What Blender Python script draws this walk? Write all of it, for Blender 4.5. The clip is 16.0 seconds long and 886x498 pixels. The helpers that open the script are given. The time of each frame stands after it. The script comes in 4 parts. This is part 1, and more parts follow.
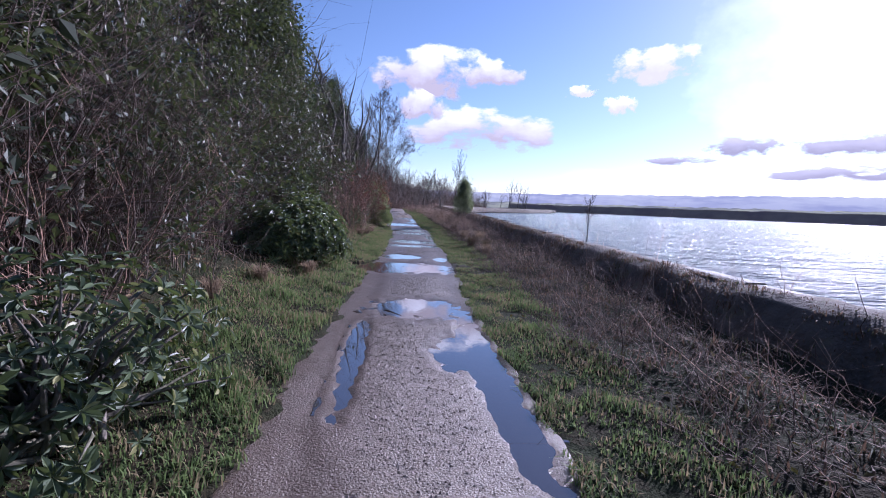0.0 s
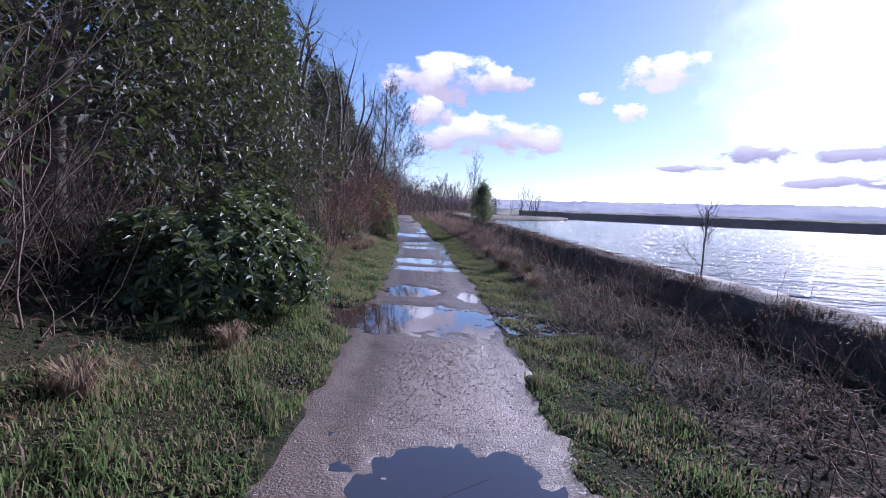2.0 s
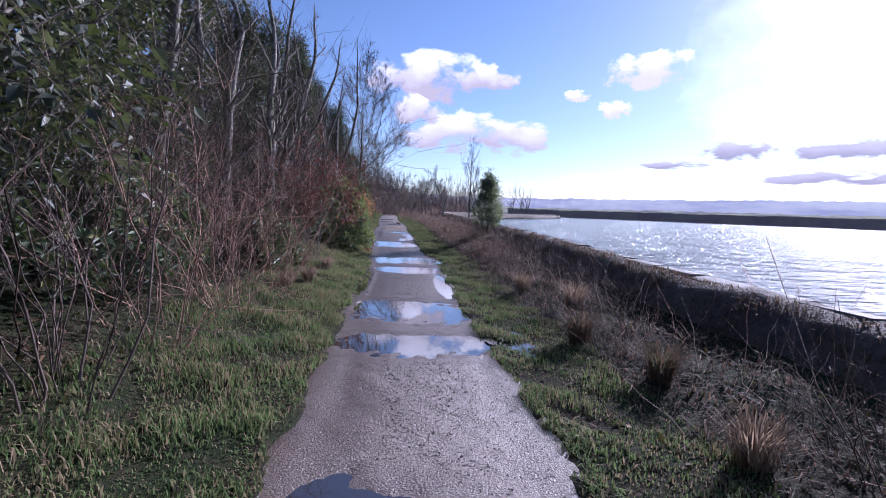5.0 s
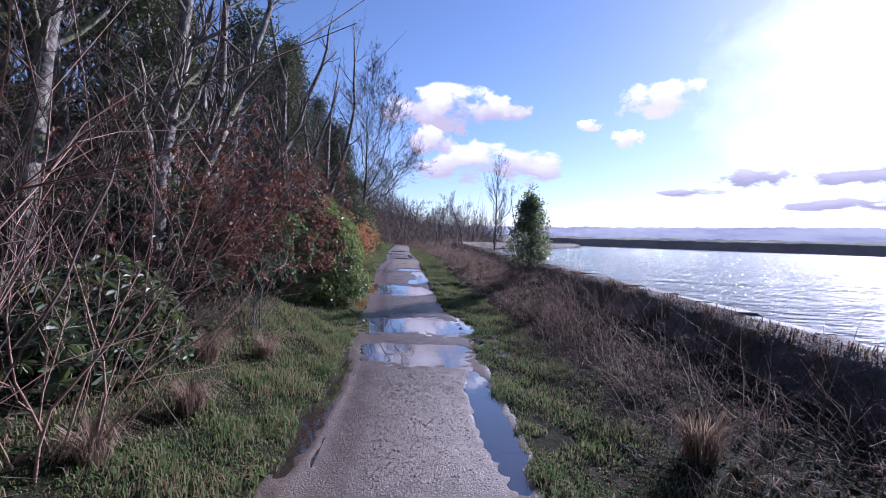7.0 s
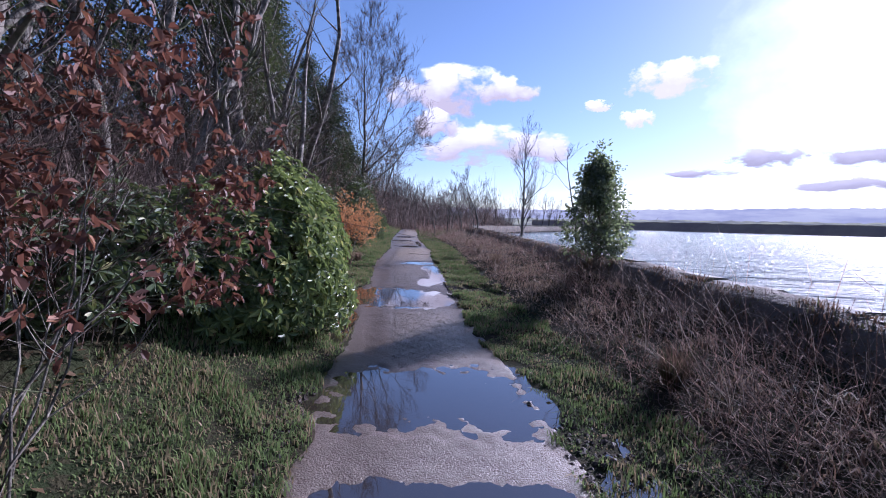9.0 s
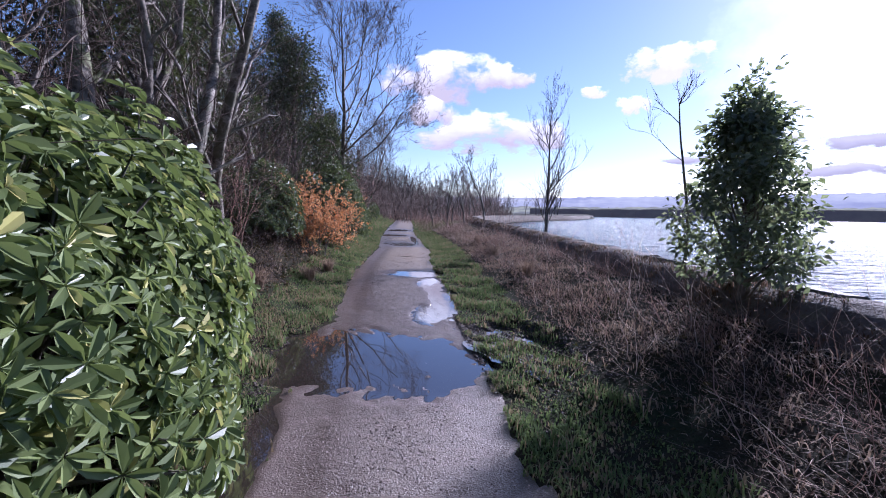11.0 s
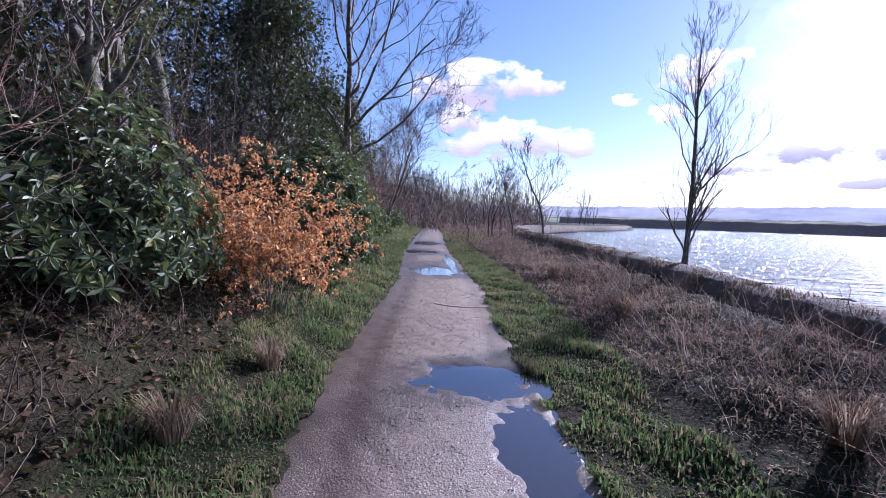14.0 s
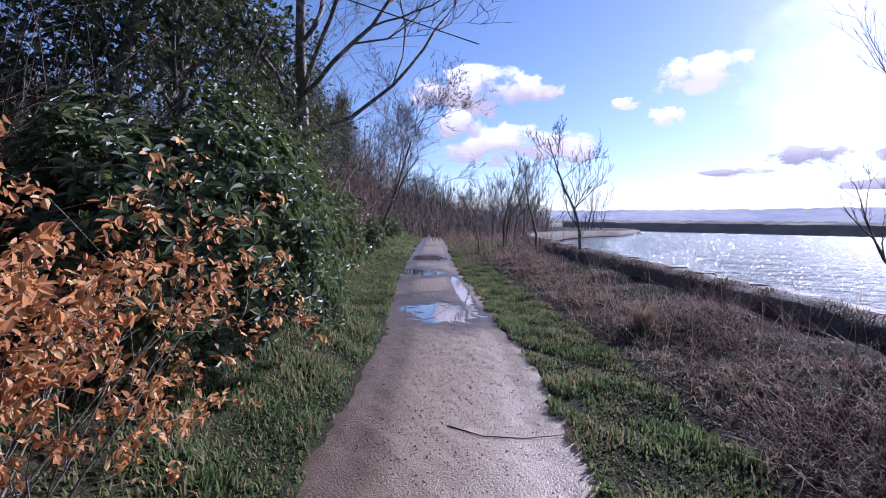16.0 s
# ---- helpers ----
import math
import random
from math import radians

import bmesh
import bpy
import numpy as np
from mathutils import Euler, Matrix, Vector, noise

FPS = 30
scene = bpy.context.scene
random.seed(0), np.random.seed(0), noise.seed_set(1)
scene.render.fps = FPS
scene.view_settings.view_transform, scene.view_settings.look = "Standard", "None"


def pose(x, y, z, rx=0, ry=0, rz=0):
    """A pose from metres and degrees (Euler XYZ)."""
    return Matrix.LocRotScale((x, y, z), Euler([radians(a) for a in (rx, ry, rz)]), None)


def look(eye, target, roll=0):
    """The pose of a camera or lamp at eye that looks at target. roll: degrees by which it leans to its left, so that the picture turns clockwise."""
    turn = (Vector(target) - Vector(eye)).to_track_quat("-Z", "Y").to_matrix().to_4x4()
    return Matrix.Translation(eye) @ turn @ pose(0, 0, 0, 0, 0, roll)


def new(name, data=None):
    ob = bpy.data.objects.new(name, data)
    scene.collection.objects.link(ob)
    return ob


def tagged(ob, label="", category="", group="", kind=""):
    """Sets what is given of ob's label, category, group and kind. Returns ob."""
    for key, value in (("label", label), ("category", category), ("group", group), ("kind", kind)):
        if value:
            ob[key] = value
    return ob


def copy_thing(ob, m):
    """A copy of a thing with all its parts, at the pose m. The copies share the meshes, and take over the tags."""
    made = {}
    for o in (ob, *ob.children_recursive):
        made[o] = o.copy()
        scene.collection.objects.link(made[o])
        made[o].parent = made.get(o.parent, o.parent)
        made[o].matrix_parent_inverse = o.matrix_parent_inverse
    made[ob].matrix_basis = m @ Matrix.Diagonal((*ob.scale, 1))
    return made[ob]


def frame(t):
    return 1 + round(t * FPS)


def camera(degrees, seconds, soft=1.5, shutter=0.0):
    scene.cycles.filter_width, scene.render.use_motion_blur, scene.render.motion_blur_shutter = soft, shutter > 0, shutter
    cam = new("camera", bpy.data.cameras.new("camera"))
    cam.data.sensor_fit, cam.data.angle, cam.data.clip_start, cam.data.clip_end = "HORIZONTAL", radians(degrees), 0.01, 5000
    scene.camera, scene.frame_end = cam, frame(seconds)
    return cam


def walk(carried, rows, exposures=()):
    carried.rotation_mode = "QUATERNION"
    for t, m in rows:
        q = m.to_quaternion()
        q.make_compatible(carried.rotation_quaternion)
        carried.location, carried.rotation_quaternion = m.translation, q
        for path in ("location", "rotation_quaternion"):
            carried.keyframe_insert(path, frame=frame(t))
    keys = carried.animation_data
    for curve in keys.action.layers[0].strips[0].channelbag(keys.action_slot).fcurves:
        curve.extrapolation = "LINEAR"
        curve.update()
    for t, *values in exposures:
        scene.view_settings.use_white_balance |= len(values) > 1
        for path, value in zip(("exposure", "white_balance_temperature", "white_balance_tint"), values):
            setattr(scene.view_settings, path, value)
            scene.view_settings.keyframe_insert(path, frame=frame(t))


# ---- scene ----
cam = camera(90.0, 16.0, soft=1.0)
PATH = [
    (0, (0.163, -1.781, 1.363), (0.175, 0.21, 1.17), 2.3),
    (0.5, (0.144, -0.787, 1.365), (0.144, 1.208, 1.224), 3.1),
    (1, (0.002, 0.176, 1.363), (-0.016, 2.171, 1.211), 2.9),
    (1.5, (-0.093, 1.094, 1.384), (-0.117, 3.088, 1.229), 2.5),
    (2, (-0.205, 2.002, 1.408), (-0.228, 3.995, 1.242), 2.7),
    (2.5, (-0.259, 2.919, 1.437), (-0.256, 4.912, 1.272), 2.9),
    (3, (-0.298, 3.82, 1.461), (-0.291, 5.812, 1.276), 2.0),
    (3.5, (-0.326, 4.775, 1.451), (-0.3, 6.766, 1.265), 3.0),
    (4, (-0.369, 5.696, 1.515), (-0.338, 7.688, 1.334), 2.4),
    (4.2, (-0.41, 6.064, 1.447), (-0.38, 8.057, 1.285), 2.1),
    (6.3, (-0.613, 11.007, 1.594), (-0.578, 12.997, 1.403), 2.6),
    (6.5, (-0.679, 11.427, 1.587), (-0.675, 13.419, 1.407), 2.1),
    (7, (-0.725, 12.411, 1.61), (-0.759, 14.41, 1.566), 1.9),
    (7.5, (-0.891, 13.399, 1.606), (-0.958, 15.397, 1.524), 2.1),
    (8, (-0.951, 14.362, 1.588), (-1.024, 16.357, 1.474), 2.2),
    (8.2, (-1.026, 14.752, 1.584), (-1.09, 16.748, 1.484), 2.5),
    (10.3, (-1.295, 18.886, 1.656), (-1.353, 20.878, 1.483), -0.6),
    (10.5, (-1.37, 19.272, 1.65), (-1.417, 21.264, 1.473), 0.4),
    (11, (-1.473, 20.236, 1.704), (-1.518, 22.228, 1.538), 0.9),
    (11.5, (-1.568, 21.223, 1.764), (-1.694, 23.216, 1.651), 1.1),
    (12, (-1.735, 22.159, 1.786), (-1.892, 24.15, 1.69), 1.2),
    (12.5, (-1.883, 23.094, 1.819), (-2.051, 25.084, 1.715), 0.9),
    (13, (-2.07, 23.986, 1.815), (-2.245, 25.975, 1.7), 0.9),
    (13.5, (-2.172, 24.913, 1.803), (-2.337, 26.902, 1.672), 1.1),
    (14, (-2.32, 25.833, 1.796), (-2.476, 27.822, 1.657), 2.0),
    (14.5, (-2.385, 26.797, 1.818), (-2.537, 28.786, 1.679), 1.2),
    (15, (-2.57, 27.735, 1.854), (-2.722, 29.725, 1.717), 1.5),
    (15.5, (-2.661, 28.647, 1.882), (-2.813, 30.638, 1.766), 1.7),
    (16, (-2.775, 29.552, 1.929), (-2.94, 31.542, 1.816), 1.2),
]
walk(cam, [(t, look(eye, target, roll)) for t, eye, target, roll in PATH],
     [(0, 0.96, 5080, 32), (8, 0.98, 5080, 32), (11, 1.1, 5080, 32), (14.8, 1.22, 5080, 32), (16, 1.0, 5080, 32)])

# ---- world and sun ----
SUN_AZ, SUN_EL = 43.0, 25.0
sky_world = bpy.data.worlds.new("sky")
scene.world = sky_world
sky_world.use_nodes = True
wn = sky_world.node_tree
sky_tex = wn.nodes.new("ShaderNodeTexSky")
sky_tex.sky_type = 'NISHITA'
sky_tex.sun_disc = False
sky_tex.sun_elevation, sky_tex.sun_rotation = radians(SUN_EL), radians(SUN_AZ)
sky_tex.air_density, sky_tex.dust_density, sky_tex.ozone_density = 1.0, 0.22, 1.0
wn.links.new(sky_tex.outputs[0], wn.nodes["Background"].inputs["Color"])
wn.nodes["Background"].inputs["Strength"].default_value = 0.062


def heading(az, el):
    a, e = radians(az), radians(el)
    return Vector((math.sin(a) * math.cos(e), math.cos(a) * math.cos(e), math.sin(e)))


sun_lamp = bpy.data.lights.new("sun", 'SUN')
sun_lamp.energy, sun_lamp.angle, sun_lamp.color = 5.0, radians(2.5), (1.0, 0.93, 0.83)
sun_ob = new("sun", sun_lamp)
sun_ob.matrix_world = look(heading(SUN_AZ, SUN_EL) * 200, (0, 0, 0))


# ---- materials ----
def shader(name, rough=0.8, spec=0.5):
    m = bpy.data.materials.new(name)
    m.use_nodes = True
    b = m.node_tree.nodes["Principled BSDF"]
    b.inputs["Roughness"].default_value = rough
    b.inputs["Specular IOR Level"].default_value = spec
    return m, m.node_tree, b


def coords(nt, kind="Object"):
    return nt.nodes.new("ShaderNodeTexCoord").outputs[kind]


def grain(nt, vec, scale, detail=4.0, rough=0.6):
    n = nt.nodes.new("ShaderNodeTexNoise")
    n.inputs["Scale"].default_value, n.inputs["Detail"].default_value = scale, detail
    n.inputs["Roughness"].default_value = rough
    nt.links.new(vec, n.inputs["Vector"])
    return n.outputs["Fac"]


def ramp(nt, fac, stops):
    r = nt.nodes.new("ShaderNodeValToRGB")
    el = r.color_ramp.elements
    while len(el) < len(stops):
        el.new(0.5)
    for e, (p, col) in zip(el, stops):
        e.position, e.color = p, (*col, 1)
    nt.links.new(fac, r.inputs["Fac"])
    return r.outputs["Color"]


def mix(nt, fac, a, b, mode='MIX'):
    n = nt.nodes.new("ShaderNodeMix")
    n.data_type, n.blend_type = 'RGBA', mode
    for sock, v in ((n.inputs[0], fac), (n.inputs[6], a), (n.inputs[7], b)):
        if isinstance(v, (int, float)):
            sock.default_value = v
        elif isinstance(v, tuple):
            sock.default_value = (*v, 1)
        else:
            nt.links.new(v, sock)
    return n.outputs[2]


def arith(nt, op, a, b=0.0, c=0.0):
    n = nt.nodes.new("ShaderNodeMath")
    n.operation = op
    for sock, v in zip(n.inputs, (a, b, c)):
        if isinstance(v, (int, float)):
            sock.default_value = v
        else:
            nt.links.new(v, sock)
    return n.outputs[0]


def relief(nt, b, height, strength, dist):
    n = nt.nodes.new("ShaderNodeBump")
    n.inputs["Strength"].default_value, n.inputs["Distance"].default_value = strength, dist
    nt.links.new(height, n.inputs["Height"])
    nt.links.new(n.outputs[0], b.inputs["Normal"])


def leaf_stuff(name, dark, light, odd, rough=0.4, spec=0.5, through_light=0.25, odd_share=0.06, glow=(0.3, 0.38, 0.07)):
    """Leaves: hue varies leaf by leaf and clump by clump, a little light shines through."""
    m, nt, b = shader(name, rough, spec)
    geo = nt.nodes.new("ShaderNodeNewGeometry")
    info = nt.nodes.new("ShaderNodeObjectInfo")
    isle = geo.outputs["Random Per Island"]
    patch = grain(nt, coords(nt), 2.2, 2)
    v = arith(nt, 'ADD', arith(nt, 'MULTIPLY', isle, 0.55), arith(nt, 'MULTIPLY', patch, 0.45))
    v = arith(nt, 'ADD', v, arith(nt, 'MULTIPLY', arith(nt, 'SUBTRACT', info.outputs["Random"], 0.5), 0.15))
    col = ramp(nt, v, [(0.2, dark), (0.75, light)])
    col = mix(nt, arith(nt, 'GREATER_THAN', isle, 1 - odd_share), col, odd)
    nt.links.new(col, b.inputs["Base Color"])
    tr = nt.nodes.new("ShaderNodeBsdfTranslucent")
    nt.links.new(mix(nt, 0.35, col, glow), tr.inputs["Color"])
    ms = nt.nodes.new("ShaderNodeMixShader")
    ms.inputs[0].default_value = through_light
    nt.links.new(b.outputs[0], ms.inputs[1])
    nt.links.new(tr.outputs[0], ms.inputs[2])
    nt.links.new(ms.outputs[0], nt.nodes["Material Output"].inputs["Surface"])
    return m


def bark_stuff(name, dark, light, scale=9.0, moss=0.25, bump=0.6):
    m, nt, b = shader(name, 0.85, 0.25)
    co = coords(nt)
    n1, n2 = grain(nt, co, scale, 6), grain(nt, co, 1.7, 3)
    col = ramp(nt, n1, [(0.32, dark), (0.68, light)])
    mossy = arith(nt, 'MULTIPLY', arith(nt, 'GREATER_THAN', n2, 0.56), moss)
    col = mix(nt, mossy, col, (0.09, 0.11, 0.035))
    nt.links.new(col, b.inputs["Base Color"])
    relief(nt, b, n1, bump, 0.035)
    return m


def birch_stuff():
    m, nt, b = shader("birch_bark", 0.7, 0.3)
    co = coords(nt)
    mp = nt.nodes.new("ShaderNodeMapping")
    mp.inputs["Scale"].default_value = (7.0, 7.0, 12.0)
    nt.links.new(co, mp.inputs["Vector"])
    bands, blot = grain(nt, mp.outputs[0], 1.0, 5, 0.7), grain(nt, co, 3.0, 4)
    col = ramp(nt, bands, [(0.36, (0.035, 0.028, 0.022)), (0.5, (0.13, 0.11, 0.085)), (0.74, (0.36, 0.32, 0.26))])
    col = mix(nt, arith(nt, 'MULTIPLY', arith(nt, 'GREATER_THAN', blot, 0.52), 0.75), col, (0.075, 0.072, 0.04))
    nt.links.new(col, b.inputs["Base Color"])
    relief(nt, b, arith(nt, 'ADD', bands, blot), 0.8, 0.03)
    return m


def blade_stuff(name, dark, light, dead, dead_share):
    m, nt, b = shader(name, 0.7, 0.12)
    isle = nt.nodes.new("ShaderNodeNewGeometry").outputs["Random Per Island"]
    patch = grain(nt, coords(nt), 0.9, 3)
    v = arith(nt, 'ADD', arith(nt, 'MULTIPLY', isle, 0.5), arith(nt, 'MULTIPLY', patch, 0.5))
    col = ramp(nt, v, [(0.25, dark), (0.7, light)])
    dying = arith(nt, 'LESS_THAN', arith(nt, 'ADD', arith(nt, 'MULTIPLY', isle, 0.6), arith(nt, 'MULTIPLY', grain(nt, coords(nt), 1.6, 2), 0.8)), dead_share + 0.3)
    col = mix(nt, dying, col, dead)
    nt.links.new(col, b.inputs["Base Color"])
    tr = nt.nodes.new("ShaderNodeBsdfTranslucent")
    nt.links.new(col, tr.inputs["Color"])
    ms = nt.nodes.new("ShaderNodeMixShader")
    ms.inputs[0].default_value = 0.42
    nt.links.new(b.outputs[0], ms.inputs[1])
    nt.links.new(tr.outputs[0], ms.inputs[2])
    nt.links.new(ms.outputs[0], nt.nodes["Material Output"].inputs["Surface"])
    return m


def stem_stuff(name, dark, light):
    m, nt, b = shader(name, 0.8, 0.12)
    isle = nt.nodes.new("ShaderNodeNewGeometry").outputs["Random Per Island"]
    v = arith(nt, 'ADD', arith(nt, 'MULTIPLY', isle, 0.7), arith(nt, 'MULTIPLY', grain(nt, coords(nt), 5.0, 3), 0.3))
    nt.links.new(ramp(nt, v, [(0.15, dark), (0.85, light)]), b.inputs["Base Color"])
    return m


def ground_stuff():
    m, nt, b = shader("soil_and_turf", 0.95, 0.08)
    co = coords(nt)
    n1, n2, n3 = grain(nt, co, 0.7, 4), grain(nt, co, 9.0, 6), grain(nt, co, 42.0, 4)
    col = ramp(nt, n1, [(0.38, (0.022, 0.03, 0.012)), (0.55, (0.028, 0.026, 0.014)), (0.7, (0.036, 0.026, 0.017))])
    col = mix(nt, arith(nt, 'MULTIPLY', arith(nt, 'GREATER_THAN', n2, 0.55), 0.5), col, (0.046, 0.035, 0.021))
    col = mix(nt, arith(nt, 'MULTIPLY', arith(nt, 'GREATER_THAN', n3, 0.58), 0.5), col, (0.014, 0.012, 0.008))
    nt.links.new(col, b.inputs["Base Color"])
    relief(nt, b, arith(nt, 'ADD', n2, arith(nt, 'MULTIPLY', n3, 0.5)), 0.9, 0.05)
    return m


def path_stuff():
    """Trodden grit: pale stones in grey-brown fines, wet and dark where it lies low."""
    m, nt, b = shader("wet_gravel", 0.6, 0.5)
    co = coords(nt)
    vo = nt.nodes.new("ShaderNodeTexVoronoi")
    vo.inputs["Scale"].default_value = 70.0
    nt.links.new(co, vo.inputs["Vector"])
    n1, n2, n3 = grain(nt, co, 1.1, 4), grain(nt, co, 24.0, 6, 0.75), grain(nt, co, 140.0, 3)
    col = ramp(nt, n2, [(0.3, (0.13, 0.1, 0.075)), (0.52, (0.235, 0.19, 0.142)), (0.72, (0.35, 0.3, 0.235))])
    bits = ramp(nt, vo.outputs["Color"], [(0.2, (0.14, 0.11, 0.08)), (0.5, (0.29, 0.24, 0.185)), (0.9, (0.45, 0.4, 0.33))])
    col = mix(nt, 0.3, col, bits)
    sand = nt.nodes.new("ShaderNodeAttribute")
    sand.attribute_name = "sand"
    col = mix(nt, arith(nt, 'MULTIPLY', sand.outputs["Fac"], arith(nt, 'MULTIPLY_ADD', n1, 0.3, 0.7)), col, mix(nt, n2, (0.17, 0.12, 0.068), (0.35, 0.262, 0.16)))
    wet = nt.nodes.new("ShaderNodeAttribute")
    wet.attribute_name = "wet"
    w = arith(nt, 'ADD', wet.outputs["Fac"], arith(nt, 'MULTIPLY', arith(nt, 'SUBTRACT', n1, 0.5), 0.5))
    w = arith(nt, 'MINIMUM', arith(nt, 'MAXIMUM', w, 0.0), 1.0)
    col = mix(nt, arith(nt, 'MULTIPLY', w, 0.85), col, (0.07, 0.044, 0.03))
    nt.links.new(col, b.inputs["Base Color"])
    nt.links.new(arith(nt, 'ADD', arith(nt, 'MULTIPLY', w, -0.16), arith(nt, 'ADD', 0.36, arith(nt, 'MULTIPLY', n2, 0.25))), b.inputs["Roughness"])
    h = arith(nt, 'ADD', arith(nt, 'MULTIPLY', n2, 0.6), arith(nt, 'ADD', arith(nt, 'MULTIPLY', vo.outputs["Distance"], -0.25), arith(nt, 'MULTIPLY', n3, 0.3)))
    relief(nt, b, arith(nt, 'MULTIPLY', h, arith(nt, 'MULTIPLY_ADD', sand.outputs["Fac"], -0.45, 1.0)), 1.0, 0.02)
    return m


def puddle_stuff():
    m, nt, b = shader("puddle_water", 0.015, 0.5)
    b.inputs["Base Color"].default_value = (0.03, 0.023, 0.018, 1)
    b.inputs["IOR"].default_value = 1.33
    b.inputs["Coat Weight"].default_value = 1.0
    b.inputs["Coat Roughness"].default_value = 0.01
    b.inputs["Coat IOR"].default_value = 2.0
    relief(nt, b, grain(nt, coords(nt), 7.0, 2), 0.06, 0.02)
    return m


def lake_stuff():
    m, nt, b = shader("lake_water", 0.16, 0.5)
    b.inputs["Base Color"].default_value = (0.08, 0.1, 0.115, 1)
    b.inputs["IOR"].default_value = 1.33
    co = coords(nt)
    mp = nt.nodes.new("ShaderNodeMapping")
    mp.inputs["Rotation"].default_value = (0, 0, radians(-25))
    mp.inputs["Scale"].default_value = (0.55, 1.3, 1)
    nt.links.new(co, mp.inputs["Vector"])
    h = arith(nt, 'ADD', grain(nt, mp.outputs[0], 0.9, 3), arith(nt, 'MULTIPLY', grain(nt, mp.outputs[0], 3.0, 4), 0.6))
    h = arith(nt, 'ADD', h, arith(nt, 'MULTIPLY', grain(nt, mp.outputs[0], 0.18, 2), 1.5))
    relief(nt, b, h, 1.0, 1.0)
    return m


def wall_stuff():
    m, nt, b = shader("mossy_wall", 0.9, 0.25)
    co = coords(nt)
    n1, n2 = grain(nt, co, 3.0, 5), grain(nt, co, 22.0, 5)
    col = ramp(nt, n1, [(0.35, (0.07, 0.057, 0.045)), (0.55, (0.125, 0.1, 0.08)), (0.72, (0.13, 0.12, 0.075))])
    col = mix(nt, arith(nt, 'MULTIPLY', arith(nt, 'GREATER_THAN', n2, 0.6), 0.5), col, (0.12, 0.10, 0.08))
    nt.links.new(col, b.inputs["Base Color"])
    relief(nt, b, arith(nt, 'ADD', n1, n2), 1.0, 0.06)
    return m


def coping_stuff():
    m, nt, b = shader("coping_stone", 0.75, 0.3)
    co = coords(nt)
    n1, n2 = grain(nt, co, 4.0, 5), grain(nt, co, 30.0, 4)
    col = ramp(nt, n1, [(0.35, (0.035, 0.03, 0.022)), (0.6, (0.07, 0.06, 0.046)), (0.75, (0.045, 0.048, 0.025))])
    nt.links.new(mix(nt, arith(nt, 'MULTIPLY', n2, 0.2), col, (0.22, 0.2, 0.17)), b.inputs["Base Color"])
    relief(nt, b, arith(nt, 'ADD', n1, n2), 0.8, 0.03)
    return m


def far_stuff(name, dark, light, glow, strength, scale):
    """Distance beyond the lake; its veil of bluish air is painted in as a faint emission."""
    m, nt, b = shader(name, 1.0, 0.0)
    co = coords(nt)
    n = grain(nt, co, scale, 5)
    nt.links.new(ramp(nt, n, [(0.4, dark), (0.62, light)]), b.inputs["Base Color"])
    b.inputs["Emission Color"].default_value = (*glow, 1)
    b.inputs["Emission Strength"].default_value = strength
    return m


def cloud_stuff(name, seed, bright, shade, strength, puff, soft):
    """A cloud in the distance: white crown, greyer foot, ragged rim; object space runs from -1 to 1 across it."""
    m = bpy.data.materials.new(name)
    m.use_nodes = True
    nt = m.node_tree
    nt.nodes.remove(nt.nodes["Principled BSDF"])
    co = coords(nt, "UV")
    sep = nt.nodes.new("ShaderNodeSeparateXYZ")
    nt.links.new(co, sep.inputs[0])
    x = arith(nt, 'MULTIPLY_ADD', sep.outputs["X"], 2.0, -1.0)
    y = arith(nt, 'MULTIPLY_ADD', sep.outputs["Y"], 2.0, -1.0)
    shift = nt.nodes.new("ShaderNodeMapping")
    shift.inputs["Location"].default_value = (seed * 7.3, seed * 3.1, seed)
    shift.inputs["Scale"].default_value = (puff, puff * 0.6, 1)
    nt.links.new(co, shift.inputs["Vector"])
    n = grain(nt, shift.outputs[0], 1.0, 7, 0.58)
    low = arith(nt, 'MINIMUM', y, 0.0)
    r2 = arith(nt, 'ADD', arith(nt, 'MULTIPLY', x, x), arith(nt, 'ADD', arith(nt, 'MULTIPLY', y, y), arith(nt, 'MULTIPLY', arith(nt, 'MULTIPLY', low, low), 0.6)))
    d = arith(nt, 'ADD', arith(nt, 'SUBTRACT', 0.42, r2), arith(nt, 'MULTIPLY', arith(nt, 'SUBTRACT', n, 0.5), 2.3))
    edge = arith(nt, 'SUBTRACT', 1.0, arith(nt, 'POWER', arith(nt, 'MINIMUM', r2, 1.0), 6.0))
    a = arith(nt, 'MULTIPLY', arith(nt, 'MINIMUM', arith(nt, 'MAXIMUM', arith(nt, 'DIVIDE', d, soft), 0.0), 1.0), edge)
    tone = arith(nt, 'ADD', arith(nt, 'MULTIPLY', y, 0.45), arith(nt, 'ADD', 0.03, arith(nt, 'MULTIPLY', n, 0.62)))
    em = nt.nodes.new("ShaderNodeEmission")
    em.inputs["Strength"].default_value = strength
    nt.links.new(ramp(nt, tone, [(0.25, shade), (0.65, bright)]), em.inputs["Color"])
    tp = nt.nodes.new("ShaderNodeBsdfTransparent")
    ms = nt.nodes.new("ShaderNodeMixShader")
    nt.links.new(a, ms.inputs[0])
    nt.links.new(tp.outputs[0], ms.inputs[1])
    nt.links.new(em.outputs[0], ms.inputs[2])
    nt.links.new(ms.outputs[0], nt.nodes["Material Output"].inputs["Surface"])
    return m


